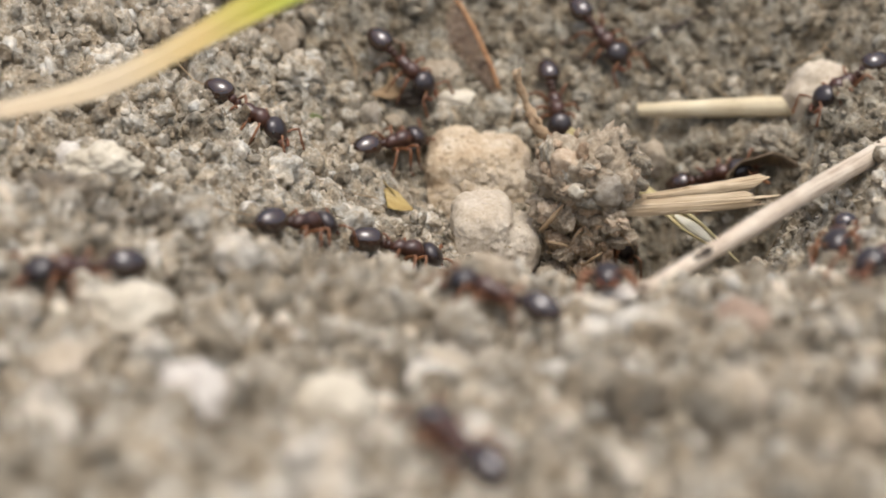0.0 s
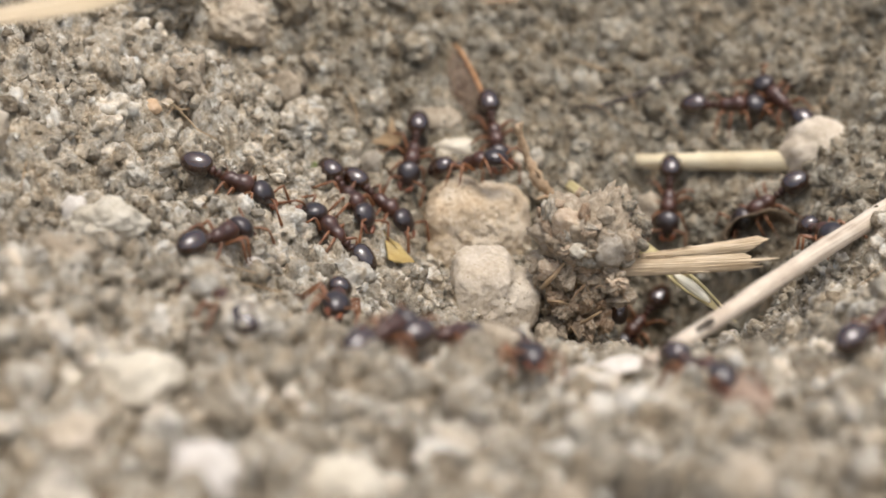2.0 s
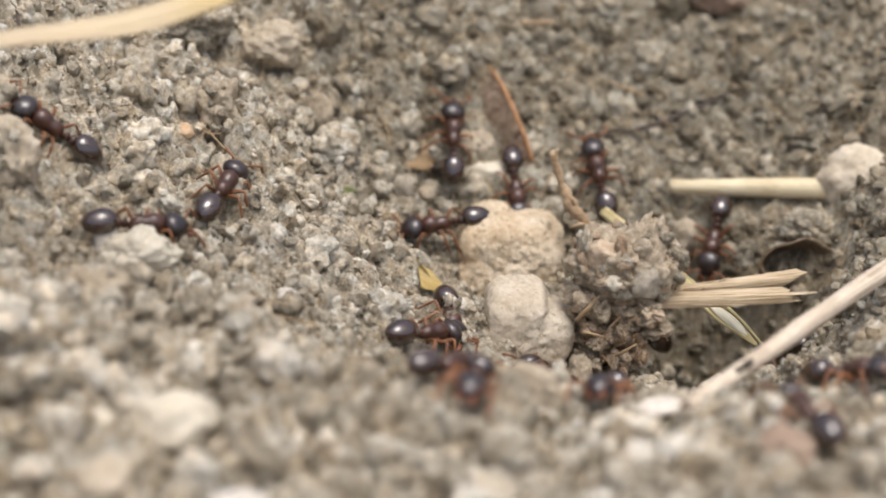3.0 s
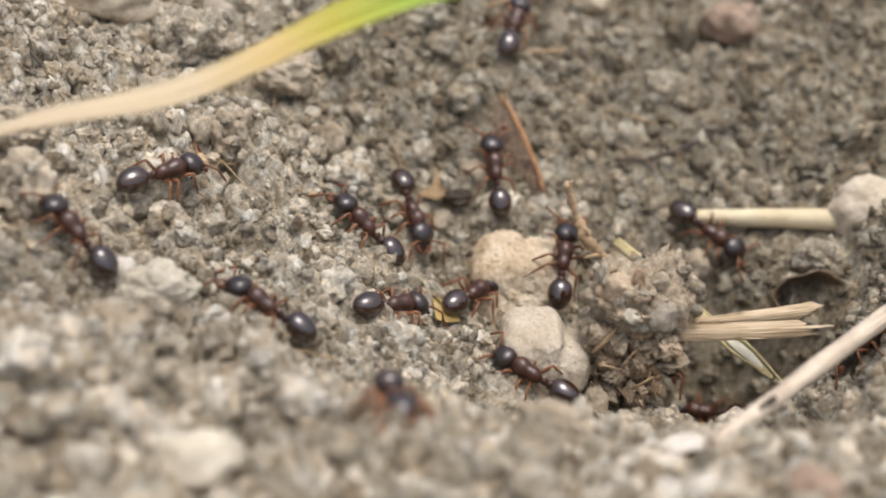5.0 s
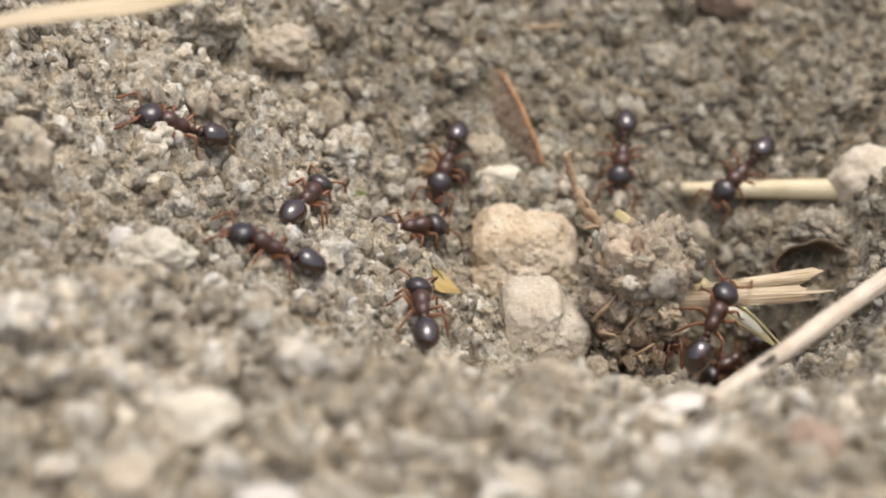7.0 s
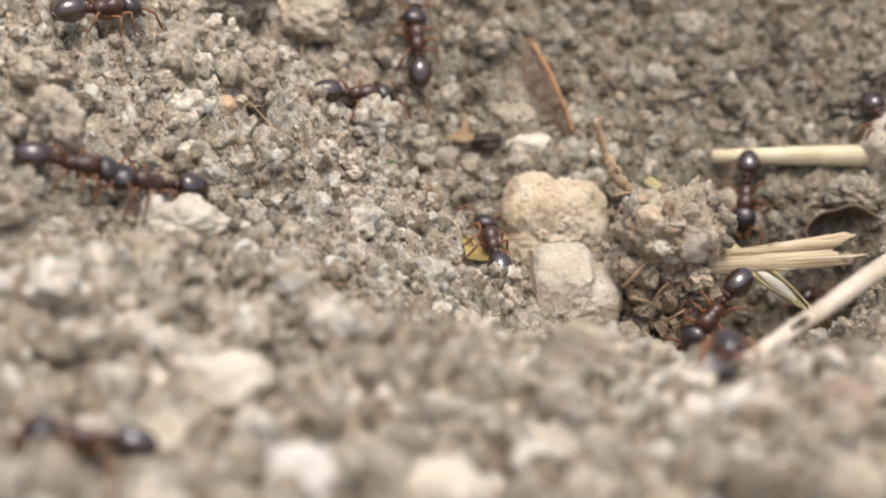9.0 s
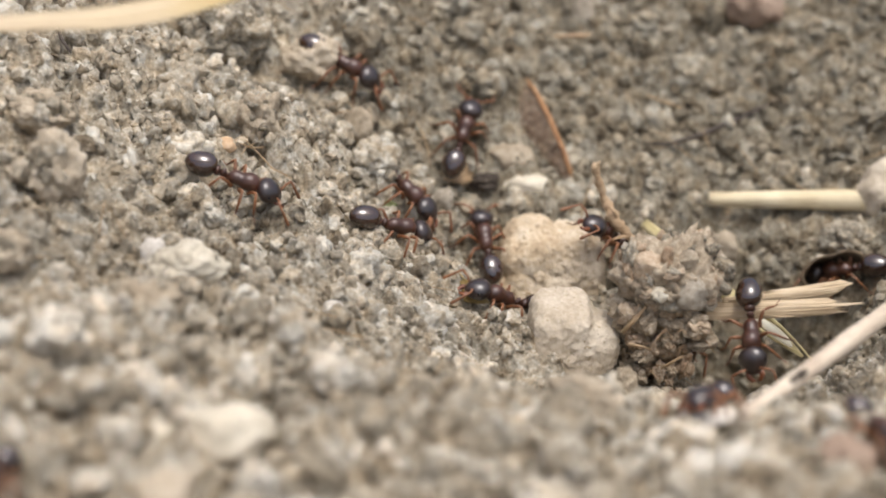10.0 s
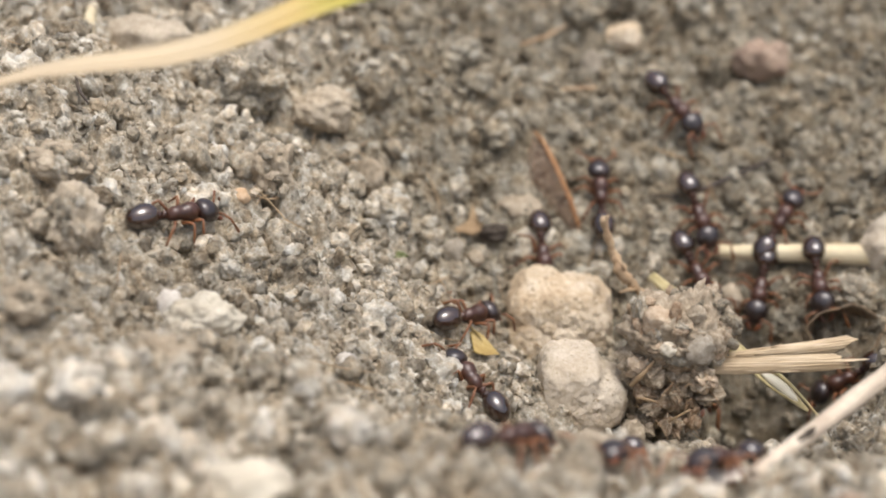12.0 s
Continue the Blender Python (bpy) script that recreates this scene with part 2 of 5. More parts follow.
gaster_mat = cuticle("shiny_black_cuticle", (0.010, 0.005, 0.003), (0.052, 0.020, 0.009), 0.25, 5000, 0.03, 1.0, 1.9)
gaster_mat.node_tree.nodes["Principled BSDF"].inputs["Specular IOR Level"].default_value = 0.15
head_mat = cuticle("dark_brown_cuticle", (0.014, 0.009, 0.008), (0.040, 0.019, 0.014), 0.34, 16000, 0.6, 0.7, 1.55, 0.22)
thorax_mat = cuticle("red_brown_cuticle", (0.027, 0.011, 0.007), (0.095, 0.034, 0.017), 0.36, 14000, 0.6, 0.35, 1.5, 0.25)
leg_mat = cuticle("amber_cuticle", (0.13, 0.052, 0.022), (0.28, 0.120, 0.050), 0.38, 9000, 0.2)
jaw_mat = cuticle("rust_cuticle", (0.10, 0.03, 0.012), (0.18, 0.06, 0.022), 0.3, 9000, 0.2)
eye_mat = cuticle("black_eye", (0.004, 0.004, 0.004), (0.012, 0.01, 0.01), 0.2, 9000, 0.2)


# ---- helpers for meshes ----
def part(name, bm, mat, parent=None, label=""):
    """One mesh object from a bmesh in millimetres, under a thing or a part."""
    bm.transform(Matrix.Scale(MM, 4))
    me = bpy.data.meshes.new(name)
    bm.to_mesh(me)
    bm.free()
    me.polygons.foreach_set("use_smooth", [True] * len(me.polygons))
    me.materials.append(mat)
    ob = new(name, me)
    ob.parent = parent
    return tagged(ob, label=label)


def at(x, y, z, rx=0, ry=0, rz=0):
    return pose(x * MM, y * MM, z * MM, rx, ry, rz)


def empty(name, m, label, category, group=""):
    ob = new(name)
    ob.empty_display_size = MM
    ob.matrix_world = m
    return tagged(ob, label, category, group)


def ball_into(bm, centre, radii, seg=16, ring=10):
    for v in bmesh.ops.create_uvsphere(bm, u_segments=seg, v_segments=ring, radius=1.0)["verts"]:
        v.co = Vector(centre) + Vector((v.co.x * radii[0], v.co.y * radii[1], v.co.z * radii[2]))


def tube_into(bm, points, radii, sides=8, flat=1.0, caps=True):
    """A tapered tube through points."""
    pts = [Vector(p) for p in points]
    rings = []
    up = Vector((0, 0, 1))
    for i, p in enumerate(pts):
        d = (pts[min(i + 1, len(pts) - 1)] - pts[max(i - 1, 0)]).normalized()
        side = d.cross(up)
        side = side.normalized() if side.length > 1e-4 else Vector((0, 1, 0))
        top = side.cross(d)
        rings.append([bm.verts.new(p + radii[i] * (math.cos(a) * side + flat * math.sin(a) * top)) for a in (2 * math.pi * k / sides for k in range(sides))])
    for a, b in zip(rings, rings[1:]):
        for k in range(sides):
            bm.faces.new((a[k], a[(k + 1) % sides], b[(k + 1) % sides], b[k]))
    if caps:
        bm.faces.new(list(reversed(rings[0])))
        bm.faces.new(rings[-1])
    return rings


# ---- ground ----
def soft(v, w):
    return w * np.logaddexp(0.0, v / w)


def swell(x, y, cx, cy, rx, ry):
    return np.exp(-((x - cx) / rx) ** 2 - ((y - cy) / ry) ** 2)


def ground_shape(x, y):
    """The lie of the land: a bowl round the nest mouth, with a low rim before it and high slopes beyond and to one side."""
    h = 2.69 + 0.027 * x + 0.126 * y + 0.150 * soft(y - 5, 3) + 0.195 * soft(-y - 9, 3) + 0.259 * soft(-x - 5, 3)
    h = h - 3.82 * swell(x, y, 4, 3, 11, 9)
    h = h + 3.38 * swell(x, y, -24, 3, 11, 9)
    h = h - 3.4 * swell(x, y, 4, -6, 11, 6)
    h = h - 3.07 * swell(x, y, 16, 9, 11, 9)
    h = h + 1.29 * swell(x, y, -4, -15, 4.5, 4)
    h = h + 2.11 * swell(x, y, -8, 15, 11, 4)
    h = h - 2.67 * swell(x, y, 12, 0, 4.5, 9)
    h = h - 2.15 * swell(x, y, -16, -21, 4.5, 4)
    h = h - 1.33 * swell(x, y, -16, -3, 4.5, 6)
    h = h - 2.42 * swell(x, y, 0, 6, 11, 9)
    h = h - 7.5 * swell(x, y, 11, 2.0, 3.0, 2.8) - 9.0 * np.exp(-(((x - 11.0) / 2.6) ** 4) - ((y - 2.1) / 3.1) ** 4) - 3.0 * swell(x, y, 14.8, 4, 1.5, 1.6) - 2.6 * swell(x, y, 9, 5.5, 2.6, 2.4) - 3.0 * swell(x, y, 9.8, -1.3, 2.0, 1.6)  # the nest mouth, a side burrow, a recess
    return h


ROCKS = [(10.2, -1.95, 3.0, 1.6, 0.35, -6.0), (1.10, 5.34, 2.5, 1.85, 0.75, -2.6), (1.60, -0.97, 2.05, 1.75, 0.55, -3.2), (5.75, -1.0, 2.3, 2.0, 2.9, -3.4)]


def footing(x, y):
    """Where feet stand: the ground, or the top of a rock or of the clod."""
    x, y = np.asarray(x, float), np.asarray(y, float)
    h = ground_shape(x, y)
    for cx, cy, rx, ry, top, base in ROCKS:
        q = 1 - ((x - cx) / rx) ** 2 - ((y - cy) / ry) ** 2
        h = np.maximum(h, np.where(q > 0, base + (top - base) * np.maximum(q, 1e-9) ** 0.3, -99))
    return h


def cells(x, y, size, seed, top=0.5):
    """Rounded crumbs: the height of domes on a jittered lattice."""
    i0, j0 = np.floor(x / size).astype(np.int64), np.floor(y / size).astype(np.int64)
    best = np.zeros_like(x)
    for di in (-1, 0, 1):
        for dj in (-1, 0, 1):
            i, j = i0 + di, j0 + dj
            k = (i * 73856093) ^ (j * 19349663) ^ (seed * 83492791)
            r = [(((k * m) >> 7) & 1023) / 1023.0 for m in (2654435761 % 65521, 40503, 30011, 52361)]
            cx, cy = (i + r[0]) * size, (j + r[1]) * size
            rad = size * (0.35 + 0.55 * r[2])
            d2 = ((x - cx) ** 2 + (y - cy) ** 2) / rad**2
            best = np.maximum(best, np.sqrt(np.maximum(0, 1 - d2)) * rad * top * (0.5 + r[3]))
    return best


def crumble(x, y):
    """Relief of the crumbly surface, in mm, about zero mean."""
    wx, wy = x + 0.25 * np.sin(3.1 * y + x), y + 0.25 * np.sin(2.7 * x - y)
    wx, wy = wx + 0.10 * np.sin(7.3 * y + 2 * x), wy + 0.10 * np.sin(8.1 * x - 1.7 * y)
    far = np.clip((y - 3 + 0.4 * x) / 8, 0, 1)  # finer crumbs on the slope beyond the nest
    h = 0.9 * cells(wx, wy, 2.6, 1) + (0.95 - 0.35 * far) * cells(wx, wy, 1.25, 2) + (1.0 - 0.5 * far) * cells(wy * 1.03, wx, 0.62, 3) + (1.0 + 0.2 * far) * cells(wx, wy, 0.36, 4) + (0.8 + 0.3 * far) * cells(wy, wx, 0.22, 5)
    patch = 0.5 + 0.5 * np.sin(0.55 * x + 1.3 * np.sin(0.37 * y)) * np.sin(0.48 * y - 1.1 * np.sin(0.41 * x + 1))
    return (h - 0.85) * (0.95 + 0.60 * patch)


def build_ground():
    def axis(lo, hi, step):
        fine = np.arange(lo, hi + step / 2, step)
        grow = step * 1.35 ** np.arange(1, 60)
        out = np.cumsum(grow)
        out = out[out < 150000]
        return np.concatenate([lo - out[::-1], fine, hi + out])
    xs, ys = axis(-27, 26, 0.085), axis(-27, 34, 0.085)
    X, Y = np.meshgrid(xs, ys)
    cx, cy = np.clip(X, -45, 45), np.clip(Y, -50, 50)
    fade = np.exp(-(np.hypot(X - cx, Y - cy) / 60.0))
    near = np.clip(1 - np.maximum(np.maximum(np.abs(X) - 45, np.abs(Y) - 50), 0) / 10.0, 0, 1)
    grit = np.random.default_rng(3).normal(0, 0.03, X.shape)
    Z = ground_shape(cx, cy) * fade + (crumble(cx, cy) + grit) * near
    n, k = X.shape
    verts = np.stack([X, Y, Z], -1).reshape(-1, 3) * MM
    idx = np.arange(n * k).reshape(n, k)
    faces = np.stack([idx[:-1, :-1], idx[:-1, 1:], idx[1:, 1:], idx[1:, :-1]], -1).reshape(-1, 4)
    me = mesh_of("ground", verts, faces)
    me.materials.append(soil_mat)
    return tagged(new("ground", me), "dry crumbly grey-brown soil round an ant nest mouth", "soil", kind="structure")


def mesh_of(name, verts, faces, smooth=True):
    me = bpy.data.meshes.new(name)
    nv, nf, w = len(verts), len(faces), faces.shape[1]
    me.vertices.add(nv)
    me.vertices.foreach_set("co", np.ascontiguousarray(verts, np.float32).ravel())
    me.loops.add(nf * w)
    me.loops.foreach_set("vertex_index", np.ascontiguousarray(faces, np.int32).ravel())
    me.polygons.add(nf)
    me.polygons.foreach_set("loop_start", np.arange(0, nf * w, w, dtype=np.int32))
    me.polygons.foreach_set("use_smooth", np.full(nf, smooth))
    me.update(calc_edges=True)
    me.validate()
    return me


ground = build_ground()


# ---- loose soil crumbs ----
SPOTS = []  # where stones lie: x, y, half width


def knob(p, high):
    """Height of the rounded grains that cake together into a crumb."""
    near = noise.voronoi(p)[0][0] / 0.8
    return high * math.sqrt(max(0.0, 1 - near * near))


def lump_proto(seed, sub, rough):
    bm = bmesh.new()
    bmesh.ops.create_icosphere(bm, subdivisions=sub, radius=1.0)
    rng = random.Random(seed)
    off = Vector([rng.uniform(-50, 50) for _ in range(3)])
    for v in bm.verts:
        d = v.co.normalized()
        k = 0.74 + rough * (0.55 * noise.noise(d * 1.4 + off) + 0.3 * noise.noise(d * 3.3 + off)) + knob(d * 1.9 + off, 0.36) + knob(d * 4.2 + off, 0.24) + (knob(d * 8.5 + off, 0.12) if sub > 3 else 0.0) - 0.06
        v.co = d * k
    bm.faces.ensure_lookup_table()
    vs = np.array([v.co for v in bm.verts])
    fs = np.array([[v.index for v in f.verts] for f in bm.faces])
    bm.free()
    return vs, fs


def scatter(name, count, lo, hi, sub, seed, label, region, rough=0.55, mat=None, sink=0.25, power=2.2):
    rng = np.random.default_rng(seed)
    protos = [lump_proto(seed * 100 + k, sub, rough) for k in range(14)]
    V, F, base = [], [], 0
    xs, ys = rng.uniform(region[0], region[1], count), rng.uniform(region[2], region[3], count)
    keep = np.ones(count, bool)
    for cx, cy, rx, ry, *_ in ROCKS:
        keep &= ((xs - cx) / rx) ** 2 + ((ys - cy) / ry) ** 2 > (1.9 if hi > 0.9 else 1.0)
    for cx, cy, r in SPOTS:
        keep &= np.hypot(xs - cx, ys - cy) > 0.8 * r + 0.5 * (lo + hi)
    keep &= np.abs(xs + 2) < 14 + 0.24 * (ys + 34)  # the plan widens away from the near rim
    xs, ys = xs[keep], ys[keep]
    zs = ground_shape(xs, ys) + crumble(xs, ys)
    for x, y, z in zip(xs, ys, zs):
        vs, fs = protos[rng.integers(len(protos))]
        s = lo + (hi - lo) * rng.random() ** power
        a, b, c = rng.uniform(0, 6.283, 3)
        turn = np.array(Euler((a, b, c)).to_matrix())
        scale = s * np.array([rng.uniform(0.75, 1.3), rng.uniform(0.75, 1.2), rng.uniform(0.6, 1.0)])
        V.append((vs * scale) @ turn.T + (x, y, z + s * sink))
        F.append(fs + base)
        base += len(vs)
    me = mesh_of(name, np.concatenate(V) * MM, np.concatenate(F), smooth=sub > 2)
    me.materials.append(mat or crumb_mat)
    return tagged(new(name, me), label, "soil crumbs", kind="stuff")


def single_crumbs(count=280):
    """Crumbs round the nest mouth that can be picked up one by one."""
    rng = random.Random(21)
    shapes = []
    for k in range(10):
        vs, fs = lump_proto(900 + k, 3, 0.85)
        me = mesh_of("soil_crumb", vs * MM, fs)
        me.materials.append(loose_mat)
        shapes.append(me)
    made = 0
    while made < count:
        x, y = rng.uniform(-17, 15), rng.uniform(-14, 11)
        if any(((x - cx) / rx) ** 2 + ((y - cy) / ry) ** 2 < 1.9 for cx, cy, rx, ry, *_ in ROCKS) or any(math.hypot(x - cx, y - cy) < 0.9 * r for cx, cy, r in SPOTS):
            continue
        s = rng.choice((0.24, 0.28, 0.34, 0.42, 0.52))
        ob = new("soil_crumb", shapes[rng.randrange(10)])
        ob.parent = ground
        z = float(ground_shape(np.float64(x), np.float64(y)) + crumble(np.array([x]), np.array([y]))[0])
        ob.matrix_basis = Matrix.LocRotScale(Vector((x, y, z + 0.3 * s)) * MM, Euler([rng.uniform(0, 6) for _ in range(3)]), (s * rng.uniform(0.8, 1.3), s, s * rng.uniform(0.7, 1.0)))
        made += 1


# ---- stones ----
def stone_mesh(size, seed, facets=7, rough=0.12, sub=4, dents=(), knobs=False):
    """A stone of the given half sizes: a ball cut by random planes, then weathered."""
    bm = bmesh.new()
    bmesh.ops.create_icosphere(bm, subdivisions=sub, radius=1.0)
    rng = random.Random(seed)
    planes = []
    for _ in range(facets):
        d = Vector([rng.gauss(0, 1) for _ in range(3)]).normalized()
        planes.append((d, rng.uniform(0.68, 0.9)))
    off = Vector([rng.uniform(-50, 50) for _ in range(3)])
    for v in bm.verts:
        p = v.co.copy()
        for d, h in planes:
            over = p.dot(d) - h
            if over > 0:
                p -= d * over * 0.9
        for c, r, k in dents:
            q = (p - Vector(c)).length
            if q < r:
                p -= Vector(c).normalized() * k * (1 - (q / r) ** 2)
        n = p.normalized()
        if knobs:
            p += n * (knob(n * 2.3 + off, 0.22) + knob(n * 5.5 + off, 0.12) - 0.2)
        p += n * rough * (noise.noise(n * 1.8 + off) + 0.5 * noise.noise(n * 4.5 + off) + 0.3 * noise.noise(n * 11 + off) + 0.18 * noise.noise(n * 25 + off))
        v.co = Vector((p.x * size[0], p.y * size[1], p.z * size[2]))
    return bm


def reach_of(lobes, d, boxy=1.0, blend=0):
    """How far a body of overlapping lobes (centre, half sizes, boxiness) reaches from its origin along d; blend rounds the seams."""
    far = []
    for c, r, *own in lobes:
        sharp = 2.0 / (own[0] if own else boxy)
        lo, hi = 0.0, 8.0
        for step in range(18):
            mid = (lo + hi) / 2
            q = sum(abs((d[k] * mid - c[k]) / r[k]) ** sharp for k in range(3))
            lo, hi = (mid, hi) if q < 1 else (lo, mid)
        far.append(lo)
    return sum(f ** blend for f in far) ** (1.0 / blend) if blend else max(far)


def fused_mesh(lobes, seed, rough, sub=5, boxy=1.0, soften=3, blend=0, lean=0.0):
    """A weathered stone whose outline is that of overlapping lobes (centre, half sizes) round its origin, leaning back."""
    bm = bmesh.new()
    bmesh.ops.create_icosphere(bm, subdivisions=sub, radius=1.0)
    off = Vector((seed * 3.1, seed * 1.7, seed * 0.9))
    for v in bm.verts:
        d = v.co.normalized()
        v.co = d * reach_of(lobes, d, boxy, blend)
    for _ in range(soften):
        bmesh.ops.smooth_vert(bm, verts=bm.verts, factor=0.5, use_axis_x=True, use_axis_y=True, use_axis_z=True)
    for v in bm.verts:
        p, d = v.co.copy(), v.co.normalized()
        n = p * 0.55
        p += d * rough * (1.4 * noise.noise(n * 1.2 + off) + 0.7 * noise.noise(n * 3.2 + off) + 0.45 * noise.noise(n * 8 + off) + 0.35 * noise.noise(n * 18 + off) + 0.25 * noise.noise(n * 40 + off))
        v.co = p + Vector((0, lean * p.z, 0))
    return bm


CAKED = []
for k in range(6):
    CAKED.append(mesh_of("crumb", lump_proto(300 + k, 3, 0.9)[0] * MM, lump_proto(300 + k, 3, 0.9)[1]))
    CAKED[-1].materials.append(loose_mat)


def stone(name, label, place, size, seed, mat, turn=0, facets=7, rough=0.16, sub=4, sink=0.28, dents=(), group="", z=None, tilt=0):
    x, y = place
    SPOTS.append((x, y, size[0]))
    ob = part(name, stone_mesh(size, seed, facets, rough, sub + (name == "soil_lump"), dents, name == "soil_lump"), mat)
    h = float(ground_shape(np.float64(x), np.float64(y))) if z is None else z
    ob.matrix_world = at(x, y, h + size[2] * (1 - 2 * sink) if z is None else z, 0, tilt, turn)
    if name == "soil_lump":
        rng = random.Random(seed)
        for k in range(16):
            d = Vector((rng.gauss(0, 1), rng.gauss(-0.4, 1), rng.gauss(0.6, 0.8))).normalized()
            crumb = new("crumb", CAKED[rng.randrange(len(CAKED))])
            crumb.parent = ob
            r = rng.uniform(0.14, 0.30)
            crumb.matrix_basis = Matrix.LocRotScale(Vector((d.x * size[0], d.y * size[1], d.z * size[2])) * 0.86 * MM, Euler([rng.uniform(0, 6) for _ in range(3)]), (r * 1.3, r, r * 0.8))
    # dark spots keep their category, though they only stand in for shaded hollows
    kind_of = {"soil_lump": "soil lump", "dark_seed": "seed husk", "moss_tuft": "moss", "pebble": "pebble"}
    return tagged(ob, label, kind_of.get(name, "stone"), group)


rock_back = part("rock", fused_mesh([((-0.05, 0, 0), (2.36, 1.5, 1.98)), ((0.95, 0.1, -0.15), (1.55, 1.4, 1.75)), ((-0.85, 0.1, 1.0), (0.95, 1.1, 1.10))], 61, 0.20, sub=6, boxy=0.45, soften=4, blend=16, lean=0.26), cream_mat)
rock_back.matrix_world = at(0.84, 5.34, -1.60, 0, 3, 4)
tagged(rock_back, "cream limestone rock stained brown on one side", "stone")
rock_front = part("rock", fused_mesh([((0.02, -0.1, -0.42), (2.06, 1.62, 1.36), 0.74), ((-0.55, -0.16, 0.22), (1.36, 1.62, 1.44), 0.46)], 64, 0.13, sub=6, soften=10, blend=18, lean=0.10), grey_cream_mat)
rock_front.matrix_world = at(1.60, -0.97, -1.50, 0, 2, 0)
tagged(rock_front, "cream rounded rock with a notched crown", "stone")
stone("pebble", "small white oval pebble on the slope", (-0.14, 9.61), (1.18, 0.80, 0.56), 1, pebble_mat, rough=0.10)
stone("stone", "flat tan stone half sunk in soil", (-0.89, 10.60), (1.30, 0.96, 0.84), 2, tan_mat, tilt=10, sink=0.44)
stone("stone_chip", "pale flat stone chip leaning in the soil", (-8.20, 8.82), (0.64, 0.75, 1.09), 3, pale_mat, turn=25, facets=12)
stone("stone", "pale grey angular stone on the slope", (-10.63, 10.96), (1.63, 1.28, 1.28), 4, pale_mat, turn=-20, facets=13, rough=0.24, sub=5)
stone("soil_lump", "large lump of caked grey-brown soil", (-14.46, 10.07), (2.20, 1.73, 1.73), 5, soil_mat, rough=0.35, sub=4, sink=0.14)
stone("soil_lump", "upright lump of caked pale soil", (-12.35, 4.75), (0.90, 0.95, 1.45), 6, pale_mat, rough=0.35, sub=4, sink=0.1)
stone("pebble", "small orange pebble on the slope", (-13.76, 3.20), (0.48, 0.38, 0.40), 7, orange_mat)
stone("stone", "blue-grey rounded stone on the slope", (-13.76, 12.67), (0.85, 0.89, 1.16), 8, grey_mat)
stone("stone", "cream and white quartz stone on the slope", (-14.40, -6.15), (1.62, 1.20, 1.15), 9, pebble_mat, facets=9, turn=-15, rough=0.26, sub=5, sink=0.16)
stone("stone", "cream knob of stone with a white crest", (-15.75, -5.0), (0.62, 0.55, 0.75), 10, white_mat)
stone("soil_lump", "rounded lump of tan soil", (-15.30, -10.5), (1.53, 1.17, 1.15), 11, tan_mat, rough=0.3, sub=4, sink=0.14)
stone("soil_lump", "pale elongated lump of caked soil", (-19.70, -3.78), (0.96, 1.09, 1.51), 12, pale_mat, turn=-60, rough=0.3, sub=4, sink=0.14)
stone("soil_lump", "small pale lump of caked soil", (-21.41, -4.19), (0.82, 0.64, 0.64), 13, pale_mat, rough=0.3, sub=4, sink=0.14)
stone("soil_lump", "rounded lump of grey-brown soil", (-20.69, -8.90), (1.00, 0.85, 0.94), 14, tan_mat, rough=0.3, sink=0.14)
stone("soil_lump", "long pale lump of caked soil on the slope", (-20.88, -0.95), (1.55, 1.04, 0.78), 15, pale_mat, turn=-28, rough=0.3, sub=4, sink=0.14)
stone("pebble", "small bright white grain on soil", (-8.57, -4.92), (0.54, 0.43, 0.43), 16, white_mat, turn=-30, facets=9)
stone("pebble", "pale round pebble lying on soil", (-5.51, -2.13), (0.51, 0.48, 0.59), 17, pale_mat)
stone("pebble", "pale round pebble on the slope", (-8.07, -2.54), (0.51, 0.48, 0.58), 18, pale_mat)
stone("stone", "tan angular stone high on the slope", (-18.78, 11.96), (2.42, 1.62, 1.23), 20, tan_mat, facets=10, turn=-12)
stone("stone", "cream rounded stone high on the slope", (4.85, 19.95), (1.02, 0.85, 0.92), 21, cream_mat, facets=11, sink=0.15)
stone("stone", "reddish rough stone high on the slope", (12.12, 18.93), (1.44, 1.18, 1.24), 22, red_mat, rough=0.25)
stone("pebble", "grey grain high on the slope", (3.05, 17.88), (0.65, 0.64, 0.80), 23, grey_mat)
stone("stone", "cream white rounded stone on the near rim", (-8.13, -23.61), (1.27, 1.08, 1.18), 24, white_mat, facets=6, sink=0.25)
stone("stone", "pale rounded stone on the near rim", (-3.88, -23.57), (1.39, 1.14, 1.20), 25, pebble_mat, facets=7, sink=0.3)
stone("stone", "grey rounded stone on the near rim", (-8.61, -27.61), (0.95, 0.81, 0.89), 26, grey_mat)
stone("stone", "pale small stone on the near rim", (-3.32, -26.86), (0.69, 0.60, 0.66), 27, pale_mat)
stone("stone", "pale flat stone on the near rim", (3.06, -23.80), (0.84, 0.64, 0.62), 28, pale_mat)
stone("stone", "tan stone on the near rim", (1.12, -23.10), (0.70, 0.59, 0.63), 29, tan_mat)
stone("stone", "reddish stone on the near rim", (9.62, -17.74), (1.13, 0.94, 1.03), 30, red_mat, rough=0.2)
stone("stone", "tan upright stone on the near rim", (8.89, -23.51), (0.98, 0.94, 1.14), 31, tan_mat, rough=0.2)
stone("stone", "pale rough stone on the near rim", (-12.97, -20.13), (1.30, 0.94, 0.82), 32, pale_mat, rough=0.25)
stone("stone", "pale flat stone on the near rim", (-11.00, -17.58), (1.67, 1.14, 0.92), 33, pebble_mat, facets=10, sink=0.2)
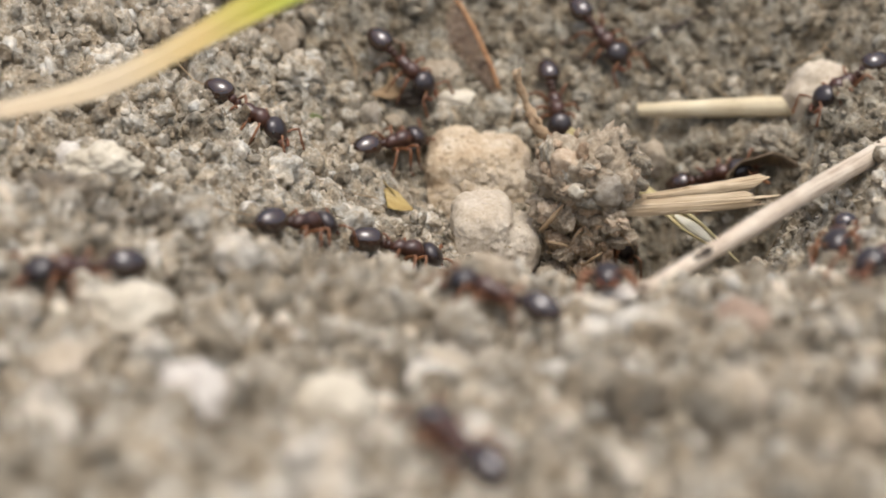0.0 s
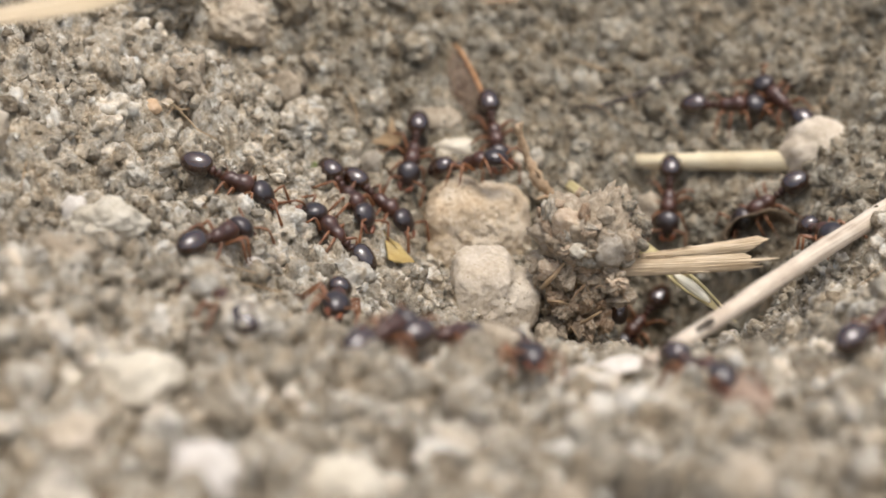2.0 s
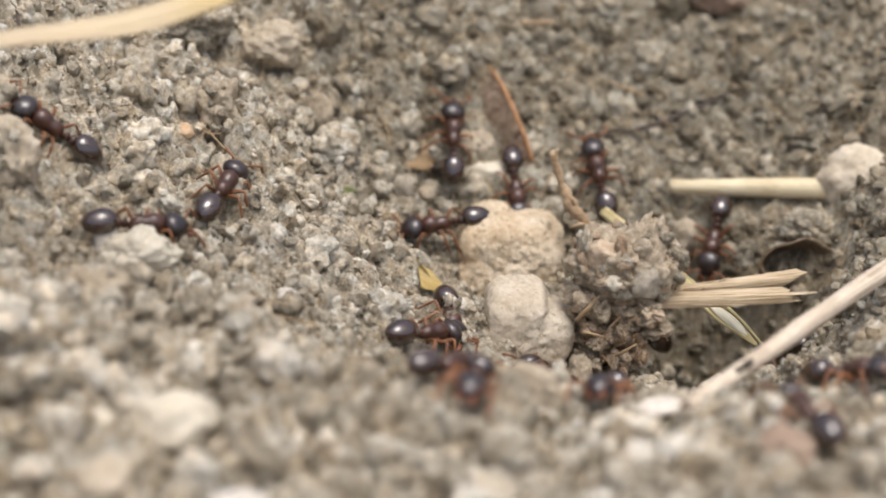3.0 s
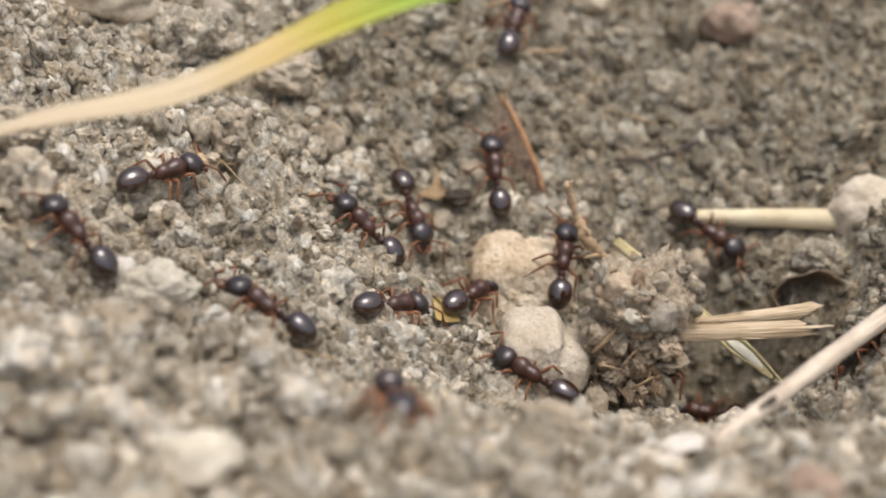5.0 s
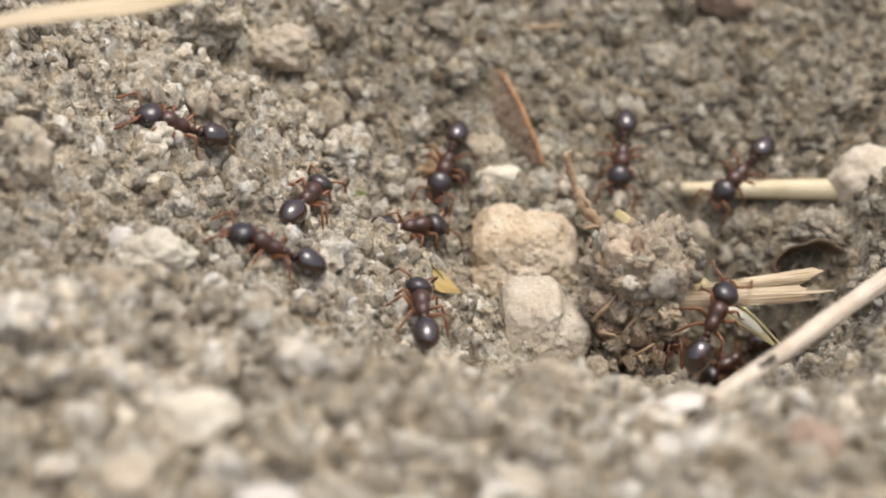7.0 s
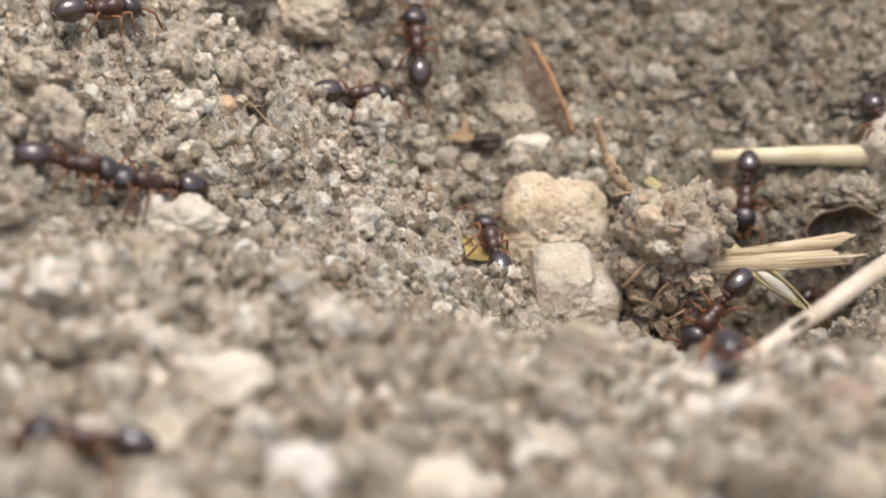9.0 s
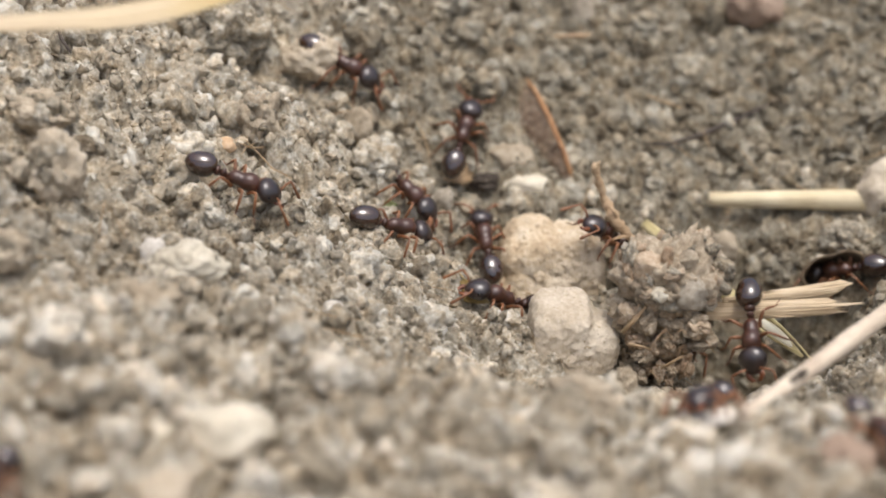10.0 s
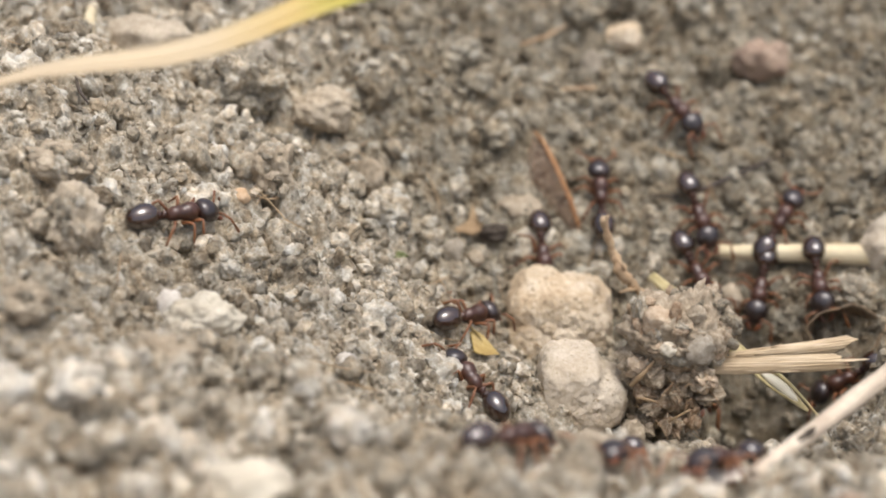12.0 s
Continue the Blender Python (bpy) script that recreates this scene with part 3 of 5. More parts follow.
stone("stone", "cream stone on the near rim", (-13.74, -17.61), (0.73, 0.59, 0.61), 34, pebble_mat)
stone("stone", "pale stone on the near rim", (12.19, -25.81), (0.77, 0.69, 0.81), 35, pale_mat)
stone("stone", "tan stone on the near rim", (10.98, -21.70), (0.73, 0.62, 0.68), 36, tan_mat)
stone("stone_chip", "long white chip of stone on the rim", (5.95, -13.0), (1.5, 0.52, 0.34), 37, white_mat, turn=8, facets=9, sink=-0.25)
stone("stone", "pale stone at the foot of the rocks", (2.30, -4.53), (1.33, 0.90, 0.69), 38, pale_mat, turn=20)
stone("stone", "tan rough stone on the inner edge of the rim", (1.10, -12.80), (1.50, 1.15, 1.15), 58, tan_mat, turn=-20, rough=0.24, sub=5, facets=9, sink=0.17)
stone("stone", "pale upright stone between the rocks and the clod", (3.85, -2.75), (0.55, 0.5, 0.85), 59, pale_mat, rough=0.25, sink=0.2)
stone("soil_lump", "low crumbly mound of tan soil at the rocks' foot", (0.30, -4.9), (2.2, 1.0, 0.75), 39, loose_mat, rough=0.4, sub=4, sink=0.36)
stone("stone", "brown rounded stone below the straw", (9.46, 8.01), (0.76, 0.83, 1.14), 41, tan_mat, sink=0.2)
stone("soil_lump", "lump of dark soil in the hole", (10.49, 3.72), (1.39, 1.00, 0.88), 43, soil_mat, rough=0.35, sub=4, sink=0.14)
stone("soil_lump", "dark brown lump above the hole", (15.32, 7.07), (1.5, 1.1, 0.7), 44, soil_mat, rough=0.35, sub=4, sink=0.45)
# two near-black lumps give the shade of small holes in the slope
stone("dark_seed", "dark lump filling a shaded hollow on the slope", (-2.17, 9.26), (0.68, 0.49, 0.44), 45, dark_mat, rough=0.35)
stone("dark_seed", "dark lump standing in for a hole in the near slope", (-12.10, -12.25), (0.68, 0.51, 0.48), 46, dark_mat, rough=0.4)
stone("moss_tuft", "tiny tuft of green moss", (-6.71, 5.25), (0.40, 0.32, 0.32), 47, moss_mat, rough=0.6, sink=0.1)
stone("stone", "grey flat stone on the slope", (-4.20, 7.28), (0.50, 0.61, 0.88), 48, grey_mat, turn=70, facets=10)
stone("pebble", "pale round pebble lying on soil", (-3.06, 7.72), (0.44, 0.38, 0.43), 49, pale_mat)
stone("stone_chip", "pale flat chip on the slope", (-9.87, -1.51), (0.78, 0.68, 0.76), 51, grey_mat, turn=30, facets=12)

for k in range(14):  # no loose crumbs where the long straw rests
    SPOTS.append((6.3 + 0.50 * k, -15.9 + 0.60 * k, 1.5))
SPOTS.append((-2.6, 1.7, 0.9))  # nor round the chaff scale
for k in range(12):  # nor on the cut straw
    SPOTS.append((9.2 + 0.64 * k, 9.85 - 0.125 * k, 0.8))
REGION = (-29, 27, -34, 35)
scatter("soil_crumbs", 900, 0.30, 0.92, 4, 11, "coarse crumbs of dry grey-brown soil", REGION, rough=0.9, sink=0.12, power=3.2)
scatter("soil_grains", 21000, 0.10, 0.36, 2, 12, "fine angular grains of dry grey-brown soil", REGION, rough=1.0, power=1.8)
scatter("rim_crumbs", 460, 0.38, 0.88, 3, 14, "pale coarse crumbs and grit of the near rim", (-22, 18, -34, -13.5), rough=0.7, mat=rim_mat, sink=0.1, power=1.6)
scatter("soil_dust", 36000, 0.05, 0.14, 1, 13, "dusty specks of dry pale soil", REGION, rough=0.9)


# ---- the clod between the rocks and the hole ----
def build_clod():
    clod = empty("soil_clod", at(5.73, -1.01, 0.02), "crumbly brown clod of soil and grit", "clod")
    lobes = [((0.25, 0, 1.35), (2.0, 1.55, 1.55)), ((-0.15, 0.4, -1.3), (1.25, 1.0, 2.2)), ((-1.0, 0.1, 1.6), (1.15, 1.1, 1.15)), ((0.9, 0, 2.2), (0.9, 0.9, 0.85))]
    core = fused_mesh(lobes, 31, 0.5, sub=6, soften=1)
    for v in core.verts:
        n = v.co * 0.9
        v.co += v.co.normalized() * (knob(n * 1.1, 0.40) + knob(n * 2.4, 0.28) + knob(n * 4.6, 0.19) + knob(n * 9.0, 0.09) - 0.42)
    part("core", core, clod_mat, clod)
    rng = random.Random(5)
    shapes = []
    for k in range(12):
        vs, fs = lump_proto(700 + k, 3, 1.0)
        me = mesh_of("grit", vs * MM, fs)
        me.materials.append(tan_grit_mat if k % 3 else loose_mat)
        shapes.append(me)
    for k in range(290):
        d = Vector((rng.gauss(0, 1), rng.gauss(-0.7, 0.9), rng.gauss(0.1, 1.1))).normalized()
        g = new("grit", shapes[rng.randrange(12)])
        s = rng.choice((0.09, 0.12, 0.15, 0.18, 0.22, 0.28, 0.36))
        g.parent = clod
        g.matrix_basis = Matrix.LocRotScale(d * reach_of(lobes, d) * rng.uniform(0.97, 1.10) * MM, Euler([rng.uniform(0, 6) for _ in range(3)]), (s * rng.uniform(0.8, 1.8), s, s * rng.uniform(0.5, 1.0)))
    for (x, y, z), r, mat, lab in (((0.68, -1.30, 1.22), 0.92, grey_mat, "smooth grey stone set in the clod"), ((-1.0, -0.85, 2.15), 0.82, tan_grit_mat, "smooth tan lump set in the clod"), ((-0.62, -1.75, 1.30), 0.38, pebble_mat, "pale grit"), ((0.6, -1.0, 2.6), 0.45, tan_mat, "tan grit")):
        p = part("pebble", stone_mesh((r, r * 0.8, r * 0.95), int(r * 1000), 8, 0.14, 4), mat, clod, lab)
        p.matrix_basis = at(x, y, z)
    ragged = []
    for k in range(8):
        vs, fs = lump_proto(760 + k, 4, 1.5)
        ragged.append(mesh_of("clump", vs * MM, fs))
        ragged[-1].materials.append(clod_mat if k % 2 else tan_grit_mat)
    for k in range(46):  # ragged clumps caked below, with gaps between them
        x, z = rng.uniform(-2.3, 1.5), rng.uniform(-3.2, 0.0)
        r = rng.choice((0.16, 0.2, 0.26, 0.34, 0.44))
        g = new("clump", ragged[rng.randrange(8)])
        g.parent = clod
        g.matrix_basis = Matrix.LocRotScale(Vector((x, -0.85 + 0.16 * x * x - rng.uniform(0, 0.7), z)) * MM, Euler([rng.uniform(0, 6) for _ in range(3)]), (r * rng.uniform(0.9, 1.7), r, r * rng.uniform(0.6, 1.1)))
    for a, b, r in (((-2.15, -1.7, -0.55), (-1.15, -1.4, 0.55), 0.10), ((-1.9, -1.9, -1.0), (-0.9, -1.9, -1.25), 0.05), ((-0.4, -1.9, -2.2), (0.5, -2.0, -1.5), 0.06)):
        bm = bmesh.new()
        tube_into(bm, [a, Vector(a).lerp(Vector(b), 0.5) + Vector((0.05, -0.05, 0.06)), b], [r, r * 1.1, r * 0.6], 7)
        part("twig", bm, scrap_mat, clod, "short broken twig")
    bm = bmesh.new()
    for k in range(18):
        x, z = rng.uniform(-1.5, 1.6), rng.uniform(-2.8, 0.6)
        a = Vector((x, -1.55 + 0.2 * abs(x), z))
        d = Vector((rng.uniform(-0.8, 0.8), rng.uniform(-0.9, -0.2), rng.uniform(-0.6, 0.5)))
        tube_into(bm, [a, a + d * 0.5 + Vector((0, 0, 0.1)), a + d], [0.03, 0.024, 0.01], 5)
    part("root_hairs", bm, root_mat, clod, "fine broken root hairs")


build_clod()
single_crumbs()


def strewn_fibres():
    """Hair-fine bits of straw and root lying about."""
    bm = bmesh.new()
    rng = random.Random(77)
    for k in range(280):
        x, y = rng.uniform(-26, 22), rng.uniform(-20, 32)
        a, n = rng.uniform(0, 6.28), rng.uniform(0.5, 1.7)
        bend = rng.uniform(-0.3, 0.3)
        pts = []
        for u in (-1, -0.3, 0.4, 1):
            px, py = x + n * u * math.cos(a) - bend * u * u * math.sin(a), y + n * u * math.sin(a) + bend * u * u * math.cos(a)
            pts.append((px, py, float(ground_shape(np.float64(px), np.float64(py))) + 0.55 + 0.25 * u * rng.uniform(-1, 1)))
        r = rng.uniform(0.015, 0.042)
        tube_into(bm, pts, [r * 0.6, r, r, r * 0.5], 5)
    ob = part("plant_fibres", bm, scrap_mat)
    tagged(ob, "fine tan plant fibres strewn over the soil", "plant fibres", kind="stuff")


strewn_fibres()


# ---- straws, leaf, rootlets ----
def thing(name, bm, mat, m, label, category, group=""):
    ob = part(name, bm, mat)
    ob.matrix_world = m
    return tagged(ob, label, category, group)


def between(a, b, roll=0):
    """The pose with its origin at a and its x axis towards b, in mm."""
    d = Vector(b) - Vector(a)
    q = d.to_track_quat("X", "Z").to_matrix().to_4x4()
    return Matrix.Translation(Vector(a) * MM) @ q @ pose(0, 0, 0, roll)


def straw_piece(a, b, r0, r1, mat, name, label, sides=12, bend=0.05, ridges=0.06, hollow=True, seed=1, flat=1.0, sway=0.03):
    n = 22
    length = (Vector(b) - Vector(a)).length
    rng = random.Random(seed)
    ph = [rng.uniform(0, 6.28) for _ in range(3)]
    pts = [(length * i / n, bend * length * math.sin(math.pi * i / n), sway * length * math.sin(5 * i / n + ph[0])) for i in range(n + 1)]
    rad = [(r0 + (r1 - r0) * i / n) * (1 + ridges * math.sin(9 * i / n + ph[1]) + ridges * 0.6 * math.sin(23 * i / n + ph[2])) for i in range(n + 1)]
    bm = bmesh.new()
    rings = tube_into(bm, pts, rad, sides, flat, caps=not hollow)
    for i, ring in enumerate(rings):
        for k, v in enumerate(ring):
            if k % 3 == 0:
                c = Vector(pts[i])
                v.co = c + (v.co - c) * 0.88
    if hollow:
        for ring, p, q in ((rings[0], pts[0], pts[1]), (rings[-1], pts[-1], pts[-2])):
            c, inw = Vector(p), Vector(q) - Vector(p)
            a1 = [bm.verts.new(c + (v.co - c) * 0.7) for v in ring]
            a2 = [bm.verts.new(c + (v.co - c) * 0.65 + inw * 1.5) for v in ring]
            for k in range(sides):
                k2 = (k + 1) % sides
                bm.faces.new((ring[k], ring[k2], a1[k2], a1[k]))
                bm.faces.new((a1[k], a1[k2], a2[k2], a2[k]))
            bm.faces.new(a2)
        bmesh.ops.recalc_face_normals(bm, faces=bm.faces)
    return thing(name, bm, mat, between(a, b), label, "straw")


# horizontal straw with a round stone at its end
straw_piece((8.93, 9.92, -0.00), (16.29, 8.46, 0.60), 0.34, 0.56, straw_mat, "straw", "pale yellow cut straw lying on the slope", seed=3, bend=0.0, sway=0.0, ridges=0.02)
stone("pebble", "round grey-brown pebble at the end of a straw", (17.75, 8.75), (1.85, 1.75, 1.80), 71, grey_cream_mat, facets=0, rough=0.10, sub=5, z=0.85)
# long weathered straw over the rim
straw_piece((6.78, -14.41, 2.63), (19.76, 1.07, 1.58), 0.29, 0.50, pink_straw_mat, "straw", "long weathered straw lying across the rim", seed=5, bend=0.004, sway=0.006)
scar = bmesh.new()
ball_into(scar, (3.90, -0.14, 0.16), (0.45, 0.16, 0.16), 14, 10)
ball_into(scar, (3.90 - 0.6, -0.12, 0.14), (0.2, 0.13, 0.13), 12, 8)
part("dark_scar", scar, dark_mat, bpy.data.objects["straw.001"], "dark scar on the straw")


def torn_end(teeth, w):
    """How far a strip reaches at w across it, between the teeth (place, reach) of its torn end."""
    return float(np.interp(w, [q[0] for q in teeth], [q[1] for q in teeth]))


def frayed_straw():
    """A straw split into two broad stiff strips with torn ends."""
    ob = empty("frayed_straw", between((7.64, -1.73, 0.03), (12.85, -2.10, 0.50)), "frayed straw split into two stiff strips by the hole", "straw")
    local = Matrix.Scale(1 / MM, 4) @ ob.matrix_world.inverted() @ Matrix.Scale(MM, 4)
    upper = ((8.0, -1.45, 0.22), (13.30, -1.0, 0.84), (0.20, 0.36), 21, [(-1, 0.86), (-0.55, 0.93), (-0.15, 0.985), (0.0, 1.0), (0.35, 1.075), (0.55, 1.03), (1, 0.985)])
    lower = ((7.10, -1.70, -0.02), (12.85, -2.10, 0.50), (0.40, 0.37), 22, [(-1, 0.86), (-0.86, 0.97), (-0.72, 1.09), (-0.6, 0.99), (-0.38, 1.05), (-0.2, 0.95), (0.04, 1.19), (0.16, 1.17), (0.3, 0.97), (0.55, 0.99), (0.75, 0.955), (1, 0.93)])
    for a, b, wide, seed, teeth in (upper, lower):
        a, b = Vector(a), Vector(b)
        bm = bmesh.new()
        n, m = 36, 48
        d = (b - a).normalized()
        side = (Vector((0, 0.50, 0.86)) - d * d.dot(Vector((0, 0.50, 0.86)))).normalized()
        out = side.cross(d).normalized() * -1
        if out.y > 0:
            out = out * -1
        sheets = []
        for thick in (0.0, 0.16):
            rows = []
            for i in range(n + 1):
                row = []
                for k in range(m + 1):
                    w = 2 * k / m - 1
                    u = i / n * (1 + (torn_end(teeth, w) - 1) * (i / n) ** 2)
                    half = wide[0] + (wide[1] - wide[0]) * u
                    rib = 0.035 * noise.noise(Vector((u * 1.6, w * 9, seed))) + 0.022 * noise.noise(Vector((u * 4, w * 24, seed)))
                    crack = 0.09 * max(0.0, noise.noise(Vector((u * 2.2, w * 4.5, seed + 7))) - 0.22)
                    curl = 0.20 * (1 - w * w) + rib - crack
                    edge = 1 + 0.06 * noise.noise(Vector((u * 7, seed, w))) + 0.04 * noise.noise(Vector((u * 19, seed, w)))
                    row.append(bm.verts.new(a.lerp(b, u) + side * (w * half * edge + 0.06 * math.sin(2.6 * u + seed)) + out * (curl - thick * (1 - 0.6 * abs(w)))))
                rows.append(row)
            sheets.append(rows)
            for r, q in zip(rows, rows[1:]):
                for k in range(m):
                    bm.faces.new((r[k], q[k], q[k + 1], r[k + 1]))
        top, low = sheets
        for i in range(n):
            for k in (0, m):
                bm.faces.new((top[i][k], top[i + 1][k], low[i + 1][k], low[i][k]))
        for k in range(m):
            for i in (0, n):
                bm.faces.new((top[i][k], top[i][k + 1], low[i][k + 1], low[i][k]))
        bmesh.ops.recalc_face_normals(bm, faces=bm.faces)
        bm.transform(local)
        strip = part("strip", bm, frayed_mat, ob)
        rng = random.Random(seed)
        for c, w, length, off in ((0.20, 1.0, 0.16, 0.05), (0.34, 0.95, 0.10, 0.10), (0.12, -0.7, 0.34, 0.06), (0.45, -0.9, 0.22, 0.05)):
            q0 = a.lerp(b, c) + side * w * wide[0] + out * 0.05
            q1 = a.lerp(b, c + length) + side * (w * wide[0] + math.copysign(off, w)) + out * (0.05 + off)
            fb = bmesh.new()
            tube_into(fb, [q0, q0.lerp(q1, 0.5) + out * 0.02, q1], [0.03, 0.04, rng.uniform(0.008, 0.02)], 5)
            fb.transform(local)
            part("fibre", fb, frayed_mat, strip)


frayed_straw()


def split_straw():
    """A straw whose lower part is split open, with the pith showing between two thin edges."""
    a, b = Vector((5.34, 5.98, 0.54)), Vector((11.89, -2.44, -2.21))
    n = (b - a).length
    d = (b - a).normalized()
    face = Vector((0, -0.80, 0.60))
    face = (face - d * d.dot(face)).normalized()
    side = face.cross(d)
    m = Matrix((d, side, face)).transposed().to_4x4()
    bm = bmesh.new()
    us = [0.68 * k / 20 for k in range(21)]
    tube_into(bm, [(n * u, 0.03 * math.sin(9 * u), 0) for u in us], [0.25 + 0.13 * u + 0.02 * math.sin(14 * u) for u in us], 14, 0.7)
    ob = thing("straw", bm, yellow_straw_mat, Matrix.Translation(a * MM) @ m, "yellow straw split open where it slopes into the hole", "straw")
    for name, sign, start, stop, thick in (("split_strand", 1, 0.60, 1.04, 0.11), ("split_strand", -1, 0.60, 0.94, 0.085)):
        bm = bmesh.new()
        us = [start + (stop - start) * k / 14 for k in range(15)]
        spread = [0.22 + 0.20 * math.sin(math.pi * min(1.0, (u - start) / (stop - start) * 1.08)) - 0.16 * (u - start) / (stop - start) for u in us]
        tube_into(bm, [(n * u, sign * w, 0.16 - 0.10 * (u - start)) for u, w in zip(us, spread)], [thick * (0.8 + 0.2 * math.sin(12 * u)) * (1 - 0.6 * max(0.0, (u - start) / (stop - start) - 0.6) / 0.4) for u in us], 8)
        part(name, bm, yellow_straw_mat, ob)
    bm = bmesh.new()
    us = [0.62 + 0.33 * k / 14 for k in range(15)]
    tube_into(bm, [(n * u, 0, -0.04) for u in us], [0.34 * math.sin(math.pi * (0.30 + 0.66 * k / 14)) + 0.02 for k in range(15)], 12, 0.35)
    part("shell", bm, yellow_straw_mat, ob)
    bm = bmesh.new()
    us = [0.675 + 0.22 * k / 14 for k in range(15)]
    tube_into(bm, [(n * u, -0.03 + 0.04 * math.sin(17 * u), 0.12) for u in us], [0.25 * math.sin(math.pi * (0.02 + 0.95 * k / 14)) ** 0.7 for k in range(15)], 12, 0.45)
    part("pith", bm, pith_mat, ob, "white pith inside the straw")


split_straw()


def rootlet(name, label, pts, radii, mat, sides=7):
    bm = bmesh.new()
    o = Vector(pts[0])
    tube_into(bm, [Vector(p) - o for p in pts], radii, sides)
    return thing(name, bm, mat, at(*pts[0]), label, "rootlet")


def knotty(pts, radii, seed, steps=7):
    """A crooked, knobbly way through points: places and radii."""
    way, thick = [], []
    for k in range(len(pts) - 1):
        for j in range(steps):
            u = j / steps
            p = Vector(pts[k]).lerp(Vector(pts[k + 1]), u)
            q = Vector((p.z * 1.7, p.x * 1.7, seed))
            way.append(p + Vector((noise.noise(q), noise.noise(q + Vector((9, 0, 0))), 0)) * 0.10)
            thick.append((radii[k] + (radii[k + 1] - radii[k]) * u) * (1 + 0.55 * noise.noise(q * 2.3) + 0.25 * noise.noise(q * 6)))
    return way + [Vector(pts[-1])], thick + [radii[-1] * 0.6]


way, thick = knotty([(5.6, 4.6, -4.2), (4.95, 4.56, 0.0), (4.50, 4.50, 0.55), (3.80, 4.45, 1.35), (3.36, 4.90, 2.15), (3.05, 4.96, 2.95), (2.80, 4.92, 4.05)], [0.3, 0.27, 0.25, 0.27, 0.22, 0.19, 0.22], 3)
bent_rootlet = rootlet("rootlet", "crooked knobbly brown rootlet standing by the rocks", way, thick, root_mat, 9)
for a, b, c in (((4.50, 4.5, 0.55), (4.05, 4.1, 0.75), (3.62, 3.9, 0.70)), ((3.9, 4.5, 1.3), (3.75, 4.3, 1.85), (3.45, 4.2, 2.3)), ((2.83, 4.92, 3.9), (2.95, 4.9, 4.1), (3.02, 4.85, 4.2))):
    bm = bmesh.new()
    o = Vector((5.6, 4.6, -4.2))
    tube_into(bm, [Vector(q) - o for q in (a, b, c)], [0.11, 0.09, 0.04], 7)
    part("side_root", bm, root_mat, bent_rootlet)
rootlet("rootlet", "thin dark rootlet lying on the slope", [(5.65, 11.81, 2.21), (7.06, 11.88, 2.10), (8.79, 12.43, 2.43), (10.54, 13.17, 2.91), (12.74, 14.08, 3.65)], [0.05, 0.09, 0.13, 0.12, 0.05], black_root_mat)
rootlet("rootlet", "thin pale stalk lying on the slope", [(-22.13, 14.23, 11.21), (-21.67, 10.37, 10.77), (-21.08, 5.80, 10.57)], [0.32, 0.30, 0.2], straw_mat)
rootlet("rootlet", "thin dark stem on the slope", [(-21.20, 5.37, 10.59), (-20.86, 4.25, 10.34), (-20.33, 3.52, 9.96)], [0.06, 0.09, 0.05], black_root_mat)
rootlet("rootlet", "thin dry stalk on the slope", [(-10.72, -2.14, 3.25), (-9.52, -3.07, 2.59), (-8.06, -4.00, 1.76)], [0.05, 0.07, 0.04], scrap_mat)
rootlet("rootlet", "thin dry stalk on the slope", [(-8.73, 0.47, 2.51), (-8.37, -0.76, 2.15), (-6.78, -0.28, 1.20)], [0.04, 0.06, 0.04], scrap_mat)
rootlet("rootlet", "thin pale stalk on the slope", [(6.03, 13.81, 3.98), (7.01, 13.61, 3.66), (8.06, 13.41, 3.34)], [0.04, 0.06, 0.04], scrap_mat)
rootlet("rootlet", "thin brown stalk in the hollow", [(-1.23, -12.41, 2.07), (-0.46, -11.43, 1.57), (0.57, -10.19, 0.83)], [0.05, 0.07, 0.04], scrap_mat)
rootlet("rootlet", "thin brown stalk in the hollow", [(4.43, -1.48, -3.90), (5.01, -2.08, -4.12), (4.40, -12.90, 1.88)], [0.04, 0.06, 0.04], scrap_mat)
rootlet("rootlet", "pale thin straw on the near rim", [(-15.85, -19.33, 3.33), (-14.66, -18.79, 3.36), (-13.77, -18.49, 3.46)], [0.08, 0.1, 0.07], straw_mat)
rootlet("rootlet", "thin reddish stalk high on the slope", [(-0.71, 18.88, 7.73), (0.68, 19.99, 7.84), (1.94, 21.12, 8.11)], [0.1, 0.12, 0.05], root_mat)
rootlet("rootlet", "thin reddish stalk high on the slope", [(1.41, 15.86, 6.37), (2.75, 16.23, 6.31), (4.00, 16.38, 6.15)], [0.08, 0.12, 0.05], root_mat)


